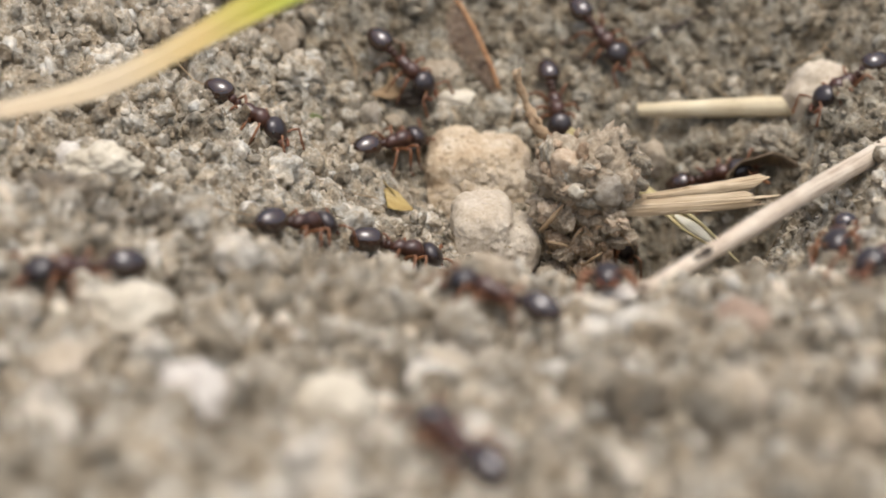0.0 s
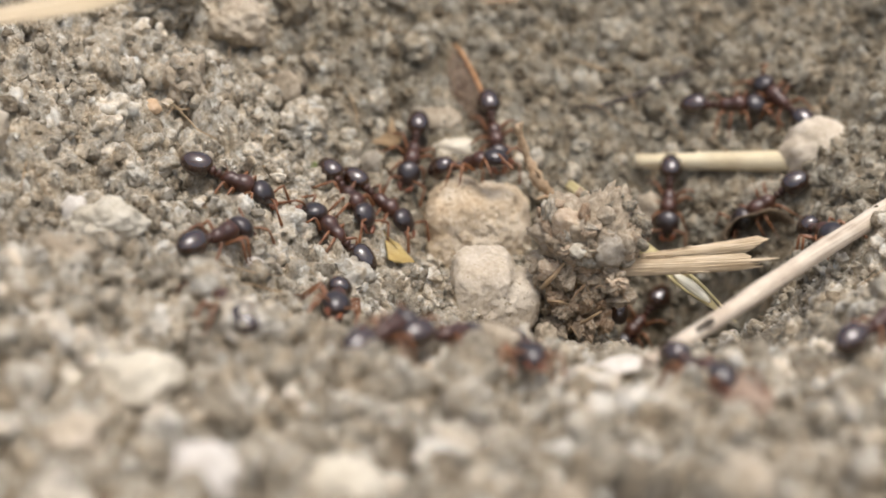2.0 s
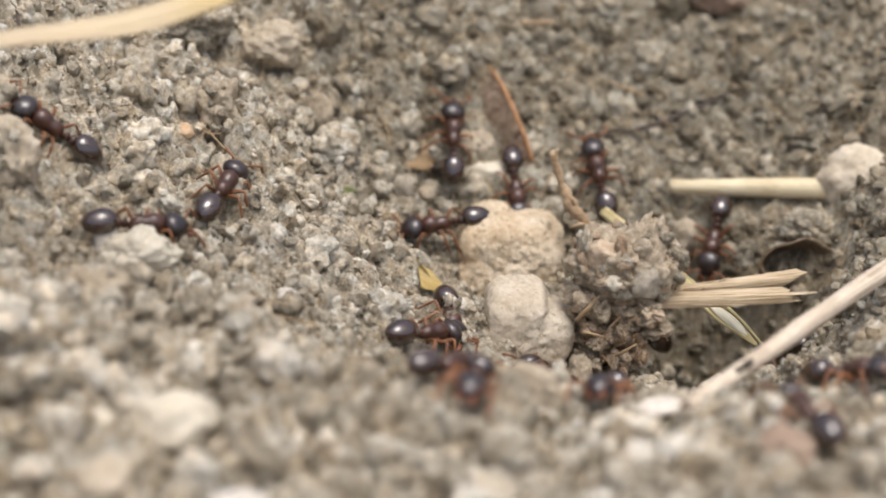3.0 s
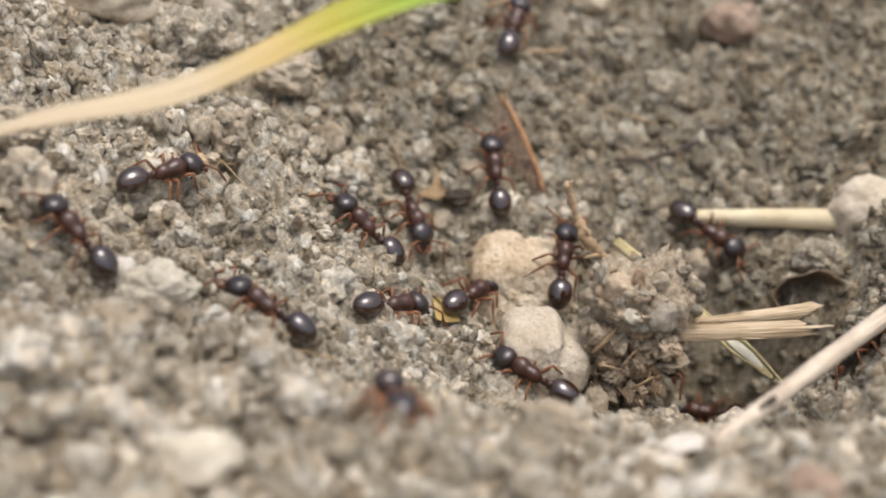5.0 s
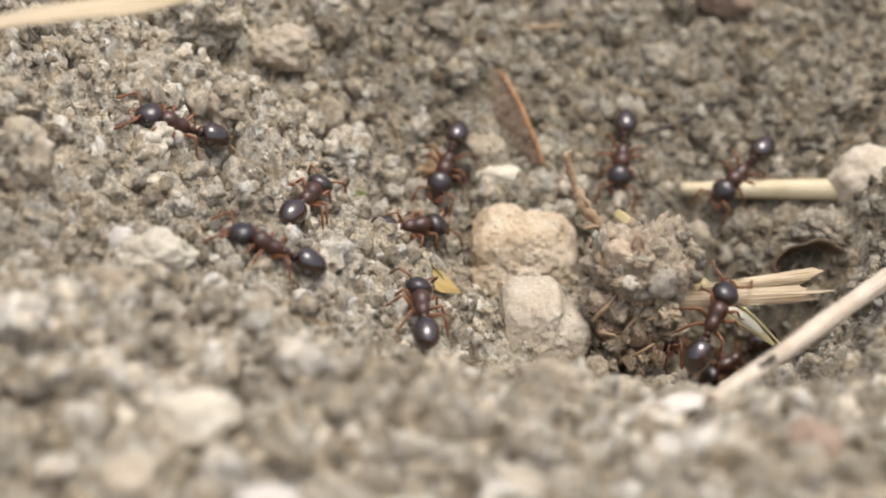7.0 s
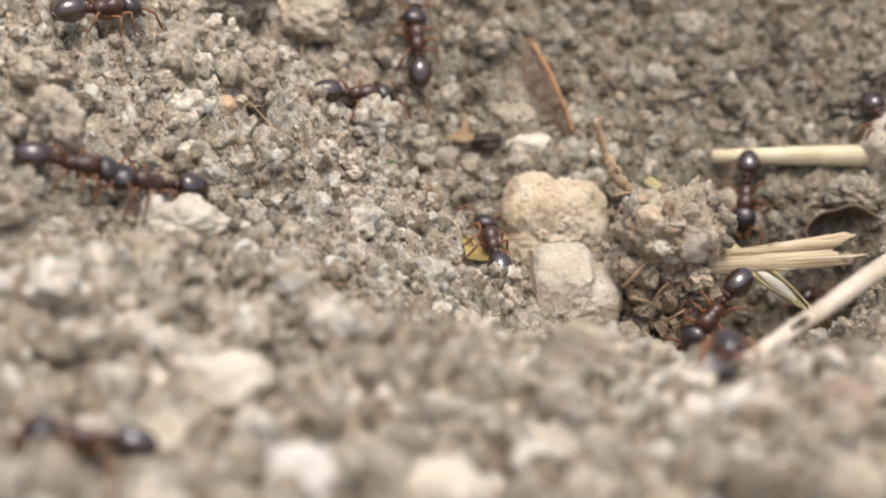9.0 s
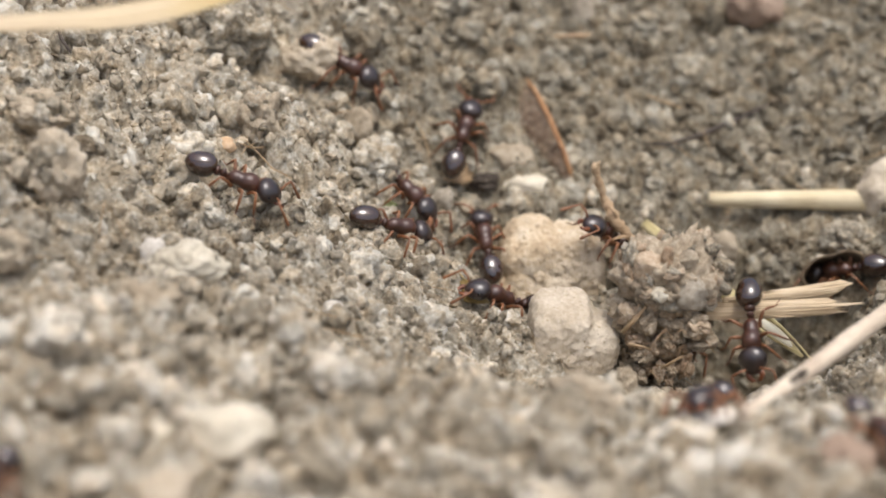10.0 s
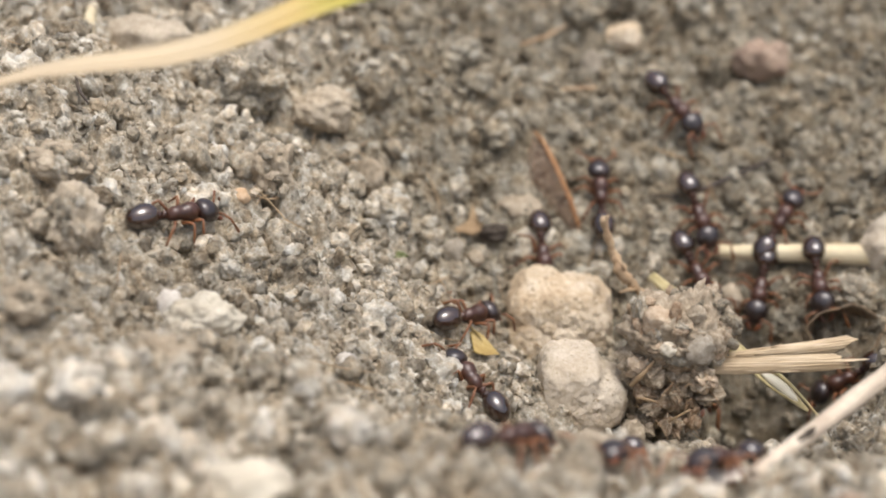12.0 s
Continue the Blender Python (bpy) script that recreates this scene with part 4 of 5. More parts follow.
def flake(name, label, mat, rim, thick=0.05, curl=0.25, category="leaf"):
    """A thin dry flake with thickness, spanned over its rim and curled."""
    bm = bmesh.new()
    o = Vector(rim[0])
    pts = [Vector(p) - o for p in rim]
    mid = sum(pts, Vector()) / len(pts)
    nrm = (pts[1] - pts[0]).cross(pts[-1] - pts[0]).normalized()
    n = 6
    layers = []
    for side in (0, 1):
        off = nrm * thick * (side - 0.5)
        rows = []
        for k in range(n):
            f = k / n
            rows.append([bm.verts.new(p.lerp(mid, f) + off + nrm * curl * math.sin(1.57 * f) + nrm * 0.06 * math.sin(9 * i + 5 * k)) for i, p in enumerate(pts)])
        c = bm.verts.new(mid + off + nrm * curl)
        m = len(pts)
        for r0, r1 in zip(rows, rows[1:]):
            for i in range(m):
                bm.faces.new((r0[i], r0[(i + 1) % m], r1[(i + 1) % m], r1[i]))
        for i in range(m):
            bm.faces.new((rows[-1][i], rows[-1][(i + 1) % m], c))
        layers.append(rows[0])
    m = len(pts)
    for i in range(m):
        bm.faces.new((layers[0][i], layers[0][(i + 1) % m], layers[1][(i + 1) % m], layers[1][i]))
    bmesh.ops.recalc_face_normals(bm, faces=bm.faces)
    return thing(name, bm, mat, at(*rim[0]), label, category)


dry_leaf = flake("dry_leaf", "thin brown dry pointed leaf standing on the slope", membrane_mat, [(2.44, 9.73, 0.32), (1.71, 10.93, 2.22), (1.02, 12.05, 3.57), (0.34, 13.04, 4.60), (-0.08, 13.61, 4.93), (-0.46, 12.31, 4.23), (-0.32, 11.22, 3.31), (0.43, 10.74, 2.40), (1.55, 10.09, 1.28)])
edge = bmesh.new()
edge_line = [(2.43, 9.68, 0.34), (1.70, 10.89, 2.24), (1.01, 12.00, 3.59), (0.33, 12.99, 4.62), (-0.08, 13.56, 4.95)]
tube_into(edge, [Vector(p) - Vector(edge_line[0]) for p in edge_line], [0.08, 0.14, 0.14, 0.11, 0.05], 6)
part("leaf_edge", edge, edge_mat, dry_leaf, "thicker orange-brown leaf edge")
flake("chaff", "curled yellow chaff scale in the hollow", chaff_mat, [(-3.45, 2.44, -0.14), (-3.27, 1.82, -0.17), (-2.69, 1.9, -0.59), (-2.05, 1.36, -1.23), (-2.59, 0.92, -1.09), (-3.2, 0.49, -0.69)], curl=0.22)
flake("plant_scrap", "torn tan plant scrap on the slope", scrap_mat, [(-4.19, 8.16, 1.84), (-3.37, 9.28, 1.96), (-3.24, 9.96, 2.47), (-2.91, 9.36, 1.79), (-2.27, 9.78, 1.31), (-3.18, 8.69, 1.36)], curl=0.1, category="plant scrap")
flake("plant_scrap", "brown curled plant scrap by the rocks", leaf_mat, [(-6.28, 1.91, 0.55), (-5.27, 3.20, 0.69), (-4.18, 4.63, 0.33), (-4.44, 3.85, -0.09), (-5.52, 2.31, 0.20)], curl=0.2, category="plant scrap")


def burrow_husk():
    """A curled dry husk whose hollow end gapes from the slope."""
    bm = bmesh.new()
    n, m = 20, 8
    shells = []
    for r0 in (1.50, 1.42):
        rows = []
        for j in range(m + 1):
            d = 5.5 * j / m
            rows.append([bm.verts.new(Vector(((r0 * (1 + 0.10 * math.sin(3 * a + j) + 0.05 * math.sin(7 * a)) - 0.10 * j) * math.cos(a) * 1.22, d + 0.25 * math.sin(2.2 * a) * (j == 0), (r0 * (1 + 0.07 * math.sin(2 * a + 1) + 0.05 * math.sin(6 * a)) - 0.10 * j) * math.sin(a) - 0.10 * j))) for a in (math.pi * (-0.25 + 1.5 * k / n) for k in range(n + 1))])
        shells.append(rows)
        for a, c in zip(rows, rows[1:]):
            for k in range(n):
                bm.faces.new((a[k], a[k + 1], c[k + 1], c[k]))
        bm.faces.new(rows[-1])
    for k in range(n):
        bm.faces.new((shells[0][0][k], shells[0][0][k + 1], shells[1][0][k + 1], shells[1][0][k]))
    bmesh.ops.recalc_face_normals(bm, faces=bm.faces)
    ob = part("dry_husk", bm, husk_mat)
    ob.matrix_world = at(14.55, 4.50, -1.75, -24, 0, 4)
    tagged(ob, "curled brown husk gaping from the slope by the hole", "husk")


burrow_husk()


def build_blade():
    """A long blade, pointed at the tip, folded along its rib, drooping to the ground beyond the view."""
    bm = bmesh.new()
    n, rows = 60, []
    for i in range(n + 1):
        x = -12.8 + 58 * (i / n) ** 1.15
        wide = 0.66 * min(1.0, 0.08 + (x + 12.8) / 3.6) ** 0.7 * (1 + 0.07 * math.sin(x * 0.9)) * 1.0
        z = 0.25 * math.sin(x * 0.45) - 0.35 * math.exp(-(((x + 6) / 4) ** 2)) - 0.012 * max(0, x - 4) ** 2
        twist = 0.5 + 0.035 * x
        row = []
        for k, (u, lift) in enumerate(((-1, 0.16), (-0.55, 0.05), (0, -0.05), (0.55, 0.05), (1, 0.16))):
            row.append(Vector((x, wide * u * math.cos(twist) - lift * math.sin(twist), z + wide * u * math.sin(twist) + lift * math.cos(twist))))
        rows.append(row)
    top = [[bm.verts.new(p) for p in r] for r in rows]
    low = [[bm.verts.new(p - Vector((0, 0, 0.10))) for p in r] for r in rows]
    for grid, flip in ((top, False), (low, True)):
        for a, b in zip(grid, grid[1:]):
            for k in range(4):
                q = (a[k], b[k], b[k + 1], a[k + 1])
                bm.faces.new(q[::-1] if flip else q)
    for a, b, c, d in zip(top, top[1:], low, low[1:]):
        bm.faces.new((a[0], c[0], d[0], b[0]))
        bm.faces.new((a[-1], b[-1], d[-1], c[-1]))
    bmesh.ops.recalc_face_normals(bm, faces=bm.faces)
    ob = thing("grass_blade", bm, blade_mat, at(0, 0, 15), "grass blade, straw-coloured at its tip and green beyond", "grass")
    bm = bmesh.new()
    tube_into(bm, [r[2] + Vector((0, 0, 0.02)) for r in rows], [0.09 * min(1, 0.3 + 0.1 * i) for i in range(n + 1)], 6)
    part("midrib", bm, blade_mat, ob, "raised pale midrib")
    return ob


grass_blade = build_blade()


# ---- ants ----
def leg_mesh(side, reach, hip):
    """A leg from its hip (origin) out to the foot: thigh, shin, foot."""
    bm = bmesh.new()
    foot = Vector(reach) - Vector(hip)
    knee = Vector((foot.x * 0.42, foot.y * 0.48, 0.42))
    ankle = Vector((foot.x * 0.80, foot.y * 0.84, foot.z * 0.86))
    tube_into(bm, [(0, 0, 0), (0, side * 0.10, -0.06), knee * 0.35 + Vector((0, 0, -0.02)), knee * 0.75, knee], [0.09, 0.11, 0.085, 0.085, 0.05], 7)
    tube_into(bm, [knee, knee.lerp(ankle, 0.35), knee.lerp(ankle, 0.8), ankle], [0.05, 0.07, 0.05, 0.03], 7)
    tube_into(bm, [ankle, ankle.lerp(foot, 0.5) + Vector((0, 0, 0.02)), foot, foot + Vector((foot.x * 0.06, side * 0.08, 0.0))], [0.028, 0.026, 0.022, 0.012], 6)
    return bm


LEGS = [(s, hip, reach) for s in (1, -1) for hip, reach in (((0.62, 0.22, 0.66), (1.45, 1.25, 0.0)), ((0.20, 0.24, 0.62), (0.22, 1.65, 0.0)), ((-0.20, 0.22, 0.64), (-1.20, 1.50, 0.0)))]


def body_into(bm, spine, sides=22, flat=1.0):
    """A rounded body along its spine: rows of x, z, half width and half height, closed at both ends."""
    rings = []
    for x, z, w, h in spine:
        rings.append([bm.verts.new((x, w * math.cos(a), z + h * math.sin(a) * (flat if math.sin(a) < 0 else 1.0))) for a in (2 * math.pi * k / sides for k in range(sides))])
    for r, q in zip(rings, rings[1:]):
        for k in range(sides):
            bm.faces.new((r[k], r[(k + 1) % sides], q[(k + 1) % sides], q[k]))
    bm.faces.new(rings[0])
    bm.faces.new(rings[-1])
    bmesh.ops.recalc_face_normals(bm, faces=bm.faces)


def rounded(x0, x1, z0, z1, wide, high, blunt, n=14):
    """Rows of body_into for an egg from x0 to x1; blunt below 1 swells the front end, above 1 the back end."""
    rows = []
    for i in range(n + 1):
        u = 0.5 - 0.5 * math.cos(math.pi * i / n)
        g = math.sqrt(max(0.0, 1 - (2 * u**blunt - 1) ** 2)) if 0 < u < 1 else 0.02
        rows.append((x0 + (x1 - x0) * u, z0 + (z1 - z0) * u, wide * max(g, 0.02), high * max(g, 0.02)))
    return rows


def build_ant():
    ant = empty("ant", at(0, 0, 0), "shiny dark red-brown ant with amber legs on the soil", "ant", "ants of the nest")
    bm = bmesh.new()
    skull = rounded(0.86, 2.06, 1.06, 0.80, 0.58, 0.50, 0.86)
    body_into(bm, [(x, z, w * (1.0 + 0.10 * math.sin(3.1 * (x - 0.8))), h) for x, z, w, h in skull], 24, 0.86)
    head = part("head", bm, head_mat, ant)
    for s in (1, -1):
        bm = bmesh.new()
        tube_into(bm, [(1.86, 0.26 * s, 0.80), (2.08, 0.30 * s, 0.68), (2.24, 0.18 * s, 0.60), (2.28, 0.03 * s, 0.58)], [0.13, 0.14, 0.10, 0.03], 8, 0.7)
        part("mandible", bm, jaw_mat, head, "rust-brown mandible")
        bm = bmesh.new()
        ball_into(bm, (1.52, 0.545 * s, 1.02), (0.10, 0.06, 0.09), 10, 8)
        part("eye", bm, eye_mat, head, "small black eye")
        bm = bmesh.new()
        elbow = Vector((2.15, 0.92 * s, 1.22))
        tip = Vector((2.85, 1.00 * s, 0.42))
        tube_into(bm, [(1.84, 0.24 * s, 1.00), (1.98, 0.55 * s, 1.18), elbow], [0.05, 0.055, 0.062], 7)
        tube_into(bm, [elbow, elbow.lerp(tip, 0.35), elbow.lerp(tip, 0.7), elbow.lerp(tip, 0.9), tip], [0.05, 0.055, 0.072, 0.082, 0.04], 7)
        part("antenna", bm, leg_mat, head, "elbowed amber antenna")
    bm = bmesh.new()
    body_into(bm, [(1.02, 0.92, 0.05, 0.05), (0.98, 0.92, 0.22, 0.20), (0.86, 0.94, 0.34, 0.33), (0.66, 0.97, 0.43, 0.43), (0.42, 0.98, 0.43, 0.44), (0.20, 0.94, 0.37, 0.38), (0.06, 0.90, 0.32, 0.32), (-0.10, 0.91, 0.34, 0.34), (-0.30, 0.89, 0.32, 0.33), (-0.46, 0.82, 0.24, 0.26), (-0.56, 0.76, 0.14, 0.16), (-0.60, 0.74, 0.04, 0.05)])
    part("thorax", bm, thorax_mat, ant, "red-brown thorax")
    bm = bmesh.new()
    body_into(bm, [(-0.50, 0.76, 0.05, 0.06), (-0.58, 0.77, 0.12, 0.12), (-0.68, 0.84, 0.17, 0.22), (-0.76, 0.86, 0.18, 0.24), (-0.84, 0.80, 0.15, 0.18), (-0.90, 0.78, 0.10, 0.11)], 14)
    part("petiole", bm, thorax_mat, ant, "knobbed red-brown waist")
    bm = bmesh.new()
    body_into(bm, [(-0.86, 0.79, 0.08, 0.09), (-0.93, 0.82, 0.19, 0.19), (-1.02, 0.85, 0.26, 0.26), (-1.12, 0.85, 0.24, 0.24), (-1.20, 0.84, 0.14, 0.14)], 14)
    part("postpetiole", bm, thorax_mat, ant)
    bm = bmesh.new()
    body_into(bm, rounded(-1.10, -2.58, 0.90, 0.72, 0.61, 0.58, 0.80, 20), 30)
    part("gaster", bm, gaster_mat, ant, "glossy black-brown abdomen tapering to its tip")
    for s, hip, reach in LEGS:
        leg = part("leg", leg_mesh(s, (reach[0], reach[1] * s, reach[2]), (hip[0], hip[1] * s, hip[2])), leg_mat, ant, "slender amber leg")
        leg.location = Vector((hip[0], hip[1] * s, hip[2])) * MM
    return ant


ANT_SIZE = 0.96
first_ant = build_ant()
first_ant.scale = (ANT_SIZE,) * 3


# ---- what moves ----
def stand(x, y, heading):
    """An ant's pose on its footing, leaning with the slope under it."""
    c, s = math.cos(radians(heading)), math.sin(radians(heading))
    h = lambda a, b: float(footing(x + a * c - b * s, y + a * s + b * c))  # noqa: E731
    mid = (h(0, 0) + h(1.2, 0) + h(-1.2, 0) + h(0, 1) + h(0, -1)) / 5
    mid = max(mid, h(0, 0) - 0.2)
    pitch = max(-40.0, min(40.0, math.degrees(math.atan2(h(1.4, 0) - h(-1.6, 0), 3.0))))
    roll = max(-25.0, min(25.0, math.degrees(math.atan2(h(0, 1.1) - h(0, -1.1), 2.2))))
    return at(x, y, mid + 0.4, 0, 0, heading) @ pose(0, 0, 0, roll, -pitch, 0)


def ant_walk(ant, rows):
    """Key an ant along rows of seconds, plan place and heading, and swing its legs with the way it goes."""
    scale = ant.scale.copy()
    walk(ant, [(t, stand(x, y, a)) for t, x, y, a in rows])
    ant.scale = scale
    ts = np.array([r[0] for r in rows])
    way = np.concatenate([[0], np.cumsum(np.hypot(np.diff([r[1] for r in rows]), np.diff([r[2] for r in rows])))])
    legs = [o for o in ant.children if o.name.startswith("leg")]
    steps = np.arange(0, 12.01, 0.25)
    gone = np.interp(steps, ts, way)
    for n, leg in enumerate(legs):
        base = leg.location.copy()
        phase = math.pi * (n % 2) + 0.7 * n
        sway = [18 * math.sin(1.9 * g + phase + 0.4 * t) for t, g in zip(steps, gone)]
        rise = [6 * math.cos(1.9 * g + phase) for g in gone]
        side = 1 if base.y > 0 else -1
        walk(leg, [(t, Matrix.Translation(base) @ pose(0, 0, 0, side * max(r, 0), 0, w)) for t, r, w in zip(steps, rise, sway)])


def motions():
    ants = [first_ant]
    while len(ants) < 32:
        ants.append(copy_thing(first_ant, Matrix.Identity(4)))
    ant_walk(ants[0], [
        (0, 7.21, 12.55, 314), (0.5, 9.52, 9.97, 282), (1, 12.72, 11.98, 318), (1.5, 11.20, 9.50, 251), (2, 10.54, 8.32, 262),
        (2.5, 10.31, 8.69, 264), (3, 11.01, 7.82, 252), (3.5, 10.63, 8.58, 278), (5.5, 10.06, 9.37, 332), (5.75, 9.99, 9.96, 280),
        (6, 9.92, 10.56, 227), (6.5, 6.44, 10.86, 238), (8.5, 5.41, 8.20, 305), (9, 6.10, 2.80, 277), (9.275, 6.10, 2.80, 229),
        (9.55, 6.10, 2.80, 181), (9.7, 1.84, 2.76, 130), (9.85, -2.42, 2.71, 79), (10, -6.68, 2.67, 28), (10.25, -6.20, 1.50, -11),
        (10.5, -5.72, 0.34, -50), (11, -5.37, 1.24, 7), (11.5, -3.22, 4.07, 38), (12, -3.71, 2.52, 49),
    ])
    ant_walk(ants[1], [
        (0, -3.28, 5.39, 44), (0.5, -3.21, 4.52, 9), (1, -3.99, 4.32, 1), (1.25, -2.94, 4.15, -50), (1.5, -1.88, 3.97, -100), (2, -3.97, 4.10, -33),
        (2.5, -3.89, 4.09, -1), (2.667, -3.38, 4.52, -57), (2.833, -2.86, 4.96, -113), (3, -2.35, 5.39, -169), (3.5, -1.95, 7.17, -148),
        (4.5, -3.62, 7.14, -100), (5.5, -5.29, 7.11, -52), (5.75, -5.42, 8.17, -101), (6, -5.54, 9.23, -150), (6.25, 0.28, 6.02, -89),
        (6.5, 6.10, 2.80, -29), (8.55, 6.10, 2.80, -77), (9, 7.50, -3.25, -146), (9.5, 4.70, -2.30, -155), (10, -1.71, 1.28, -165),
        (10.167, 0.89, 1.79, -106), (10.333, 3.50, 2.29, -48), (10.5, 6.10, 2.80, 11), (10.775, 6.10, 2.80, 51), (11.05, 6.10, 2.80, 92),
        (11.275, 6.00, 6.37, 27), (11.5, 5.91, 9.94, -38), (12, 7.90, 8.88, -58),
    ])
    ant_walk(ants[2], [
        (0, -9.50, 1.29, 337), (0.5, -9.85, -0.54, 283), (1, -7.46, -2.59, 341), (1.5, -7.39, -2.95, 350), (1.667, -6.88, -2.23, 402),
        (1.833, -6.38, -1.50, 454), (2, -5.87, -0.78, 506), (2.5, -12.21, -2.42, 528), (3, -18.81, -1.26, 536), (3.25, -19.45, -0.41, 477),
        (3.5, -20.10, 0.44, 418), (4.5, -18.86, -2.78, 474), (5.5, -17.62, -5.99, 531), (6, -30.00, -5.99, 540), (7.275, -30.00, -5.70, 495),
        (8.55, -30.00, -5.41, 450), (9, -18.94, -5.41, 381), (9.25, -19.20, -5.96, 451), (9.5, -19.46, -6.52, 521), (10, -30.00, -6.52, 540),
        (12, -30.00, -6.52, 540),
    ])
    ant_walk(ants[3], [
        (0, -2.73, 9.94, 330), (0.25, -3.64, 11.05, 282), (0.5, -4.56, 12.17, 235), (1, -2.19, 8.09, 248), (1.5, -2.23, 8.27, 263),
        (2, -2.40, 8.27, 259), (2.167, -0.85, 10.13, 208), (2.333, 0.70, 11.98, 157), (2.5, 2.25, 13.84, 106), (3, 5.27, 9.79, 105),
        (3.5, 3.60, 13.00, 118), (5.5, -0.79, 9.15, 97), (6, 1.31, 8.97, 100), (6.167, 0.32, 8.99, 46), (6.333, -0.68, 9.01, -8),
        (6.5, -1.67, 9.03, -62), (7.167, -2.85, 8.92, -115), (7.833, -4.04, 8.81, -168), (8.5, -5.22, 8.70, -221), (9, -5.83, 11.50, -262),
        (9.25, -6.96, 11.48, -324), (9.5, -8.09, 11.47, -387), (10, -9.23, 11.03, -370), (10.5, -5.55, 11.10, -337), (11, 0.52, 13.75, -351),
        (11.5, 6.10, 2.80, -423), (12, 6.10, 2.80, -423),
    ])
    ant_walk(ants[4], [
        (0, -2.70, -4.41, 20), (0.5, -3.42, -4.47, 40), (1, -3.65, -5.15, 23), (1.5, -1.83, -3.46, 7), (1.75, 0.16, -8.87, -36),
        (2, 2.14, -14.28, -79), (2.167, 3.46, -8.59, -27), (2.333, 4.78, -2.89, 25), (2.5, 6.10, 2.80, 77), (2.775, 6.10, 2.80, 125),
        (3.05, 6.10, 2.80, 173), (3.5, -6.45, 4.35, 150), (5.5, -7.18, 3.48, 153), (6, -9.22, 2.96, 166), (6.5, -13.90, 2.68, 195),
        (8.5, -15.34, -0.66, 192), (9, -16.08, -4.44, 207), (9.25, -17.13, -2.76, 148), (9.5, -18.19, -1.08, 89), (9.75, -24.09, -1.08, 134),
        (10, -30.00, -1.08, 180), (12, -30.00, -1.08, 180),
    ])
    ant_walk(ants[5], [
        (0, -6.65, -6.63, 48), (0.5, -6.79, -6.43, 50), (0.75, -5.53, -4.85, 7), (1, -4.27, -3.27, -36), (1.5, -2.69, -14.59, 38),
        (2, -2.88, -15.27, 59), (2.167, -2.90, -16.40, 1), (2.333, -2.93, -17.52, -57), (2.5, -2.95, -18.65, -115), (3, 4.12, -12.45, -109),
        (3.167, 3.85, -12.48, -53), (3.333, 3.58, -12.51, 4), (3.5, 3.31, -12.54, 60), (4, 6.10, 2.80, 80), (4.517, 6.10, 2.80, 27),
        (5.033, 6.10, 2.80, -25), (5.55, 6.10, 2.80, -77), (6, 7.50, -3.25, -148), (6.167, 7.40, -3.25, -203), (6.333, 7.30, -3.25, -258),
        (6.5, 7.20, -3.25, -313), (7.5, 11.10, -2.50, -271), (8.5, 15.00, -1.74, -229), (9, 14.42, 4.24, -231), (9.5, 15.09, 5.44, -218),
        (10, 15.13, 5.49, -211), (10.5, 15.15, 5.44, -219), (11, 14.00, 5.79, -202), (11.25, 14.19, 6.07, -154), (11.5, 14.38, 6.35, -107),
        (12, 13.97, 7.75, -86),
    ])
    ant_walk(ants[6], [
        (0, 5.65, -12.90, 264), (0.25, 6.23, -13.98, 327), (0.5, 6.81, -15.07, 390), (1, 10.50, -14.36, 370), (1.25, 8.86, -13.45, 302),
        (1.5, 7.21, -12.54, 234), (2, 8.48, -16.11, 295), (2.25, 8.29, -18.92, 350), (2.5, 8.10, -21.73, 404), (3, 26.00, -21.73, 404),
        (12, 26.00, -21.73, 404),
    ])
    ant_walk(ants[7], [
        (0, 12.60, 6.63, 344), (0.5, 11.53, 6.67, 365), (1, 10.62, 7.87, 431), (1.5, -1.59, 6.65, 415), (1.75, -0.37, 6.15, 374),
        (2, 0.85, 5.65, 332), (2.5, 2.75, -4.17, 342), (2.75, 2.45, -4.77, 412), (3, 2.14, -5.36, 483), (3.5, -0.63, -3.91, 496),
        (5.5, 1.18, -2.68, 518), (6, -2.91, -1.28, 550), (6.167, 0.09, 0.08, 495), (6.333, 3.10, 1.44, 440), (6.5, 6.10, 2.80, 384),
        (8.025, 6.10, 2.80, 446), (9.55, 6.10, 2.80, 508), (10, 3.03, 4.73, 582), (10.5, 0.44, 3.59, 516), (11, -1.59, 7.00, 575),
        (11.5, -1.62, 3.41, 613), (11.75, 2.24, 3.10, 664), (12, 6.10, 2.80, 715),
    ])
    ant_walk(ants[8], [
        (0, -13.23, -15.99, 200), (0.5, -16.97, -20.71, 250), (0.667, -16.82, -16.92, 192), (0.833, -16.67, -13.13, 135), (1, -16.52, -9.34, 77),
        (1.5, -14.58, -6.57, 71), (2, -10.14, -5.38, 57), (2.5, -5.50, -4.75, 34), (3, -3.07, -4.33, 44), (3.5, -6.77, -2.65, -23),
        (4.5, -5.91, -1.68, 20), (5.5, -5.05, -0.71, 64), (6, -5.30, -0.80, 72), (6.5, -5.38, -0.99, 68), (7, 6.10, 2.80, 18),
        (8.275, 6.10, 2.80, 92), (9.55, 6.10, 2.80, 166), (9.7, 1.98, 3.84, 218), (9.85, -2.13, 4.89, 269), (10, -6.25, 5.93, 321),
        (10.5, 6.10, 2.80, 346), (11.025, 6.10, 2.80, 301), (11.55, 6.10, 2.80, 256), (12, 2.09, -12.96, 248),
    ])
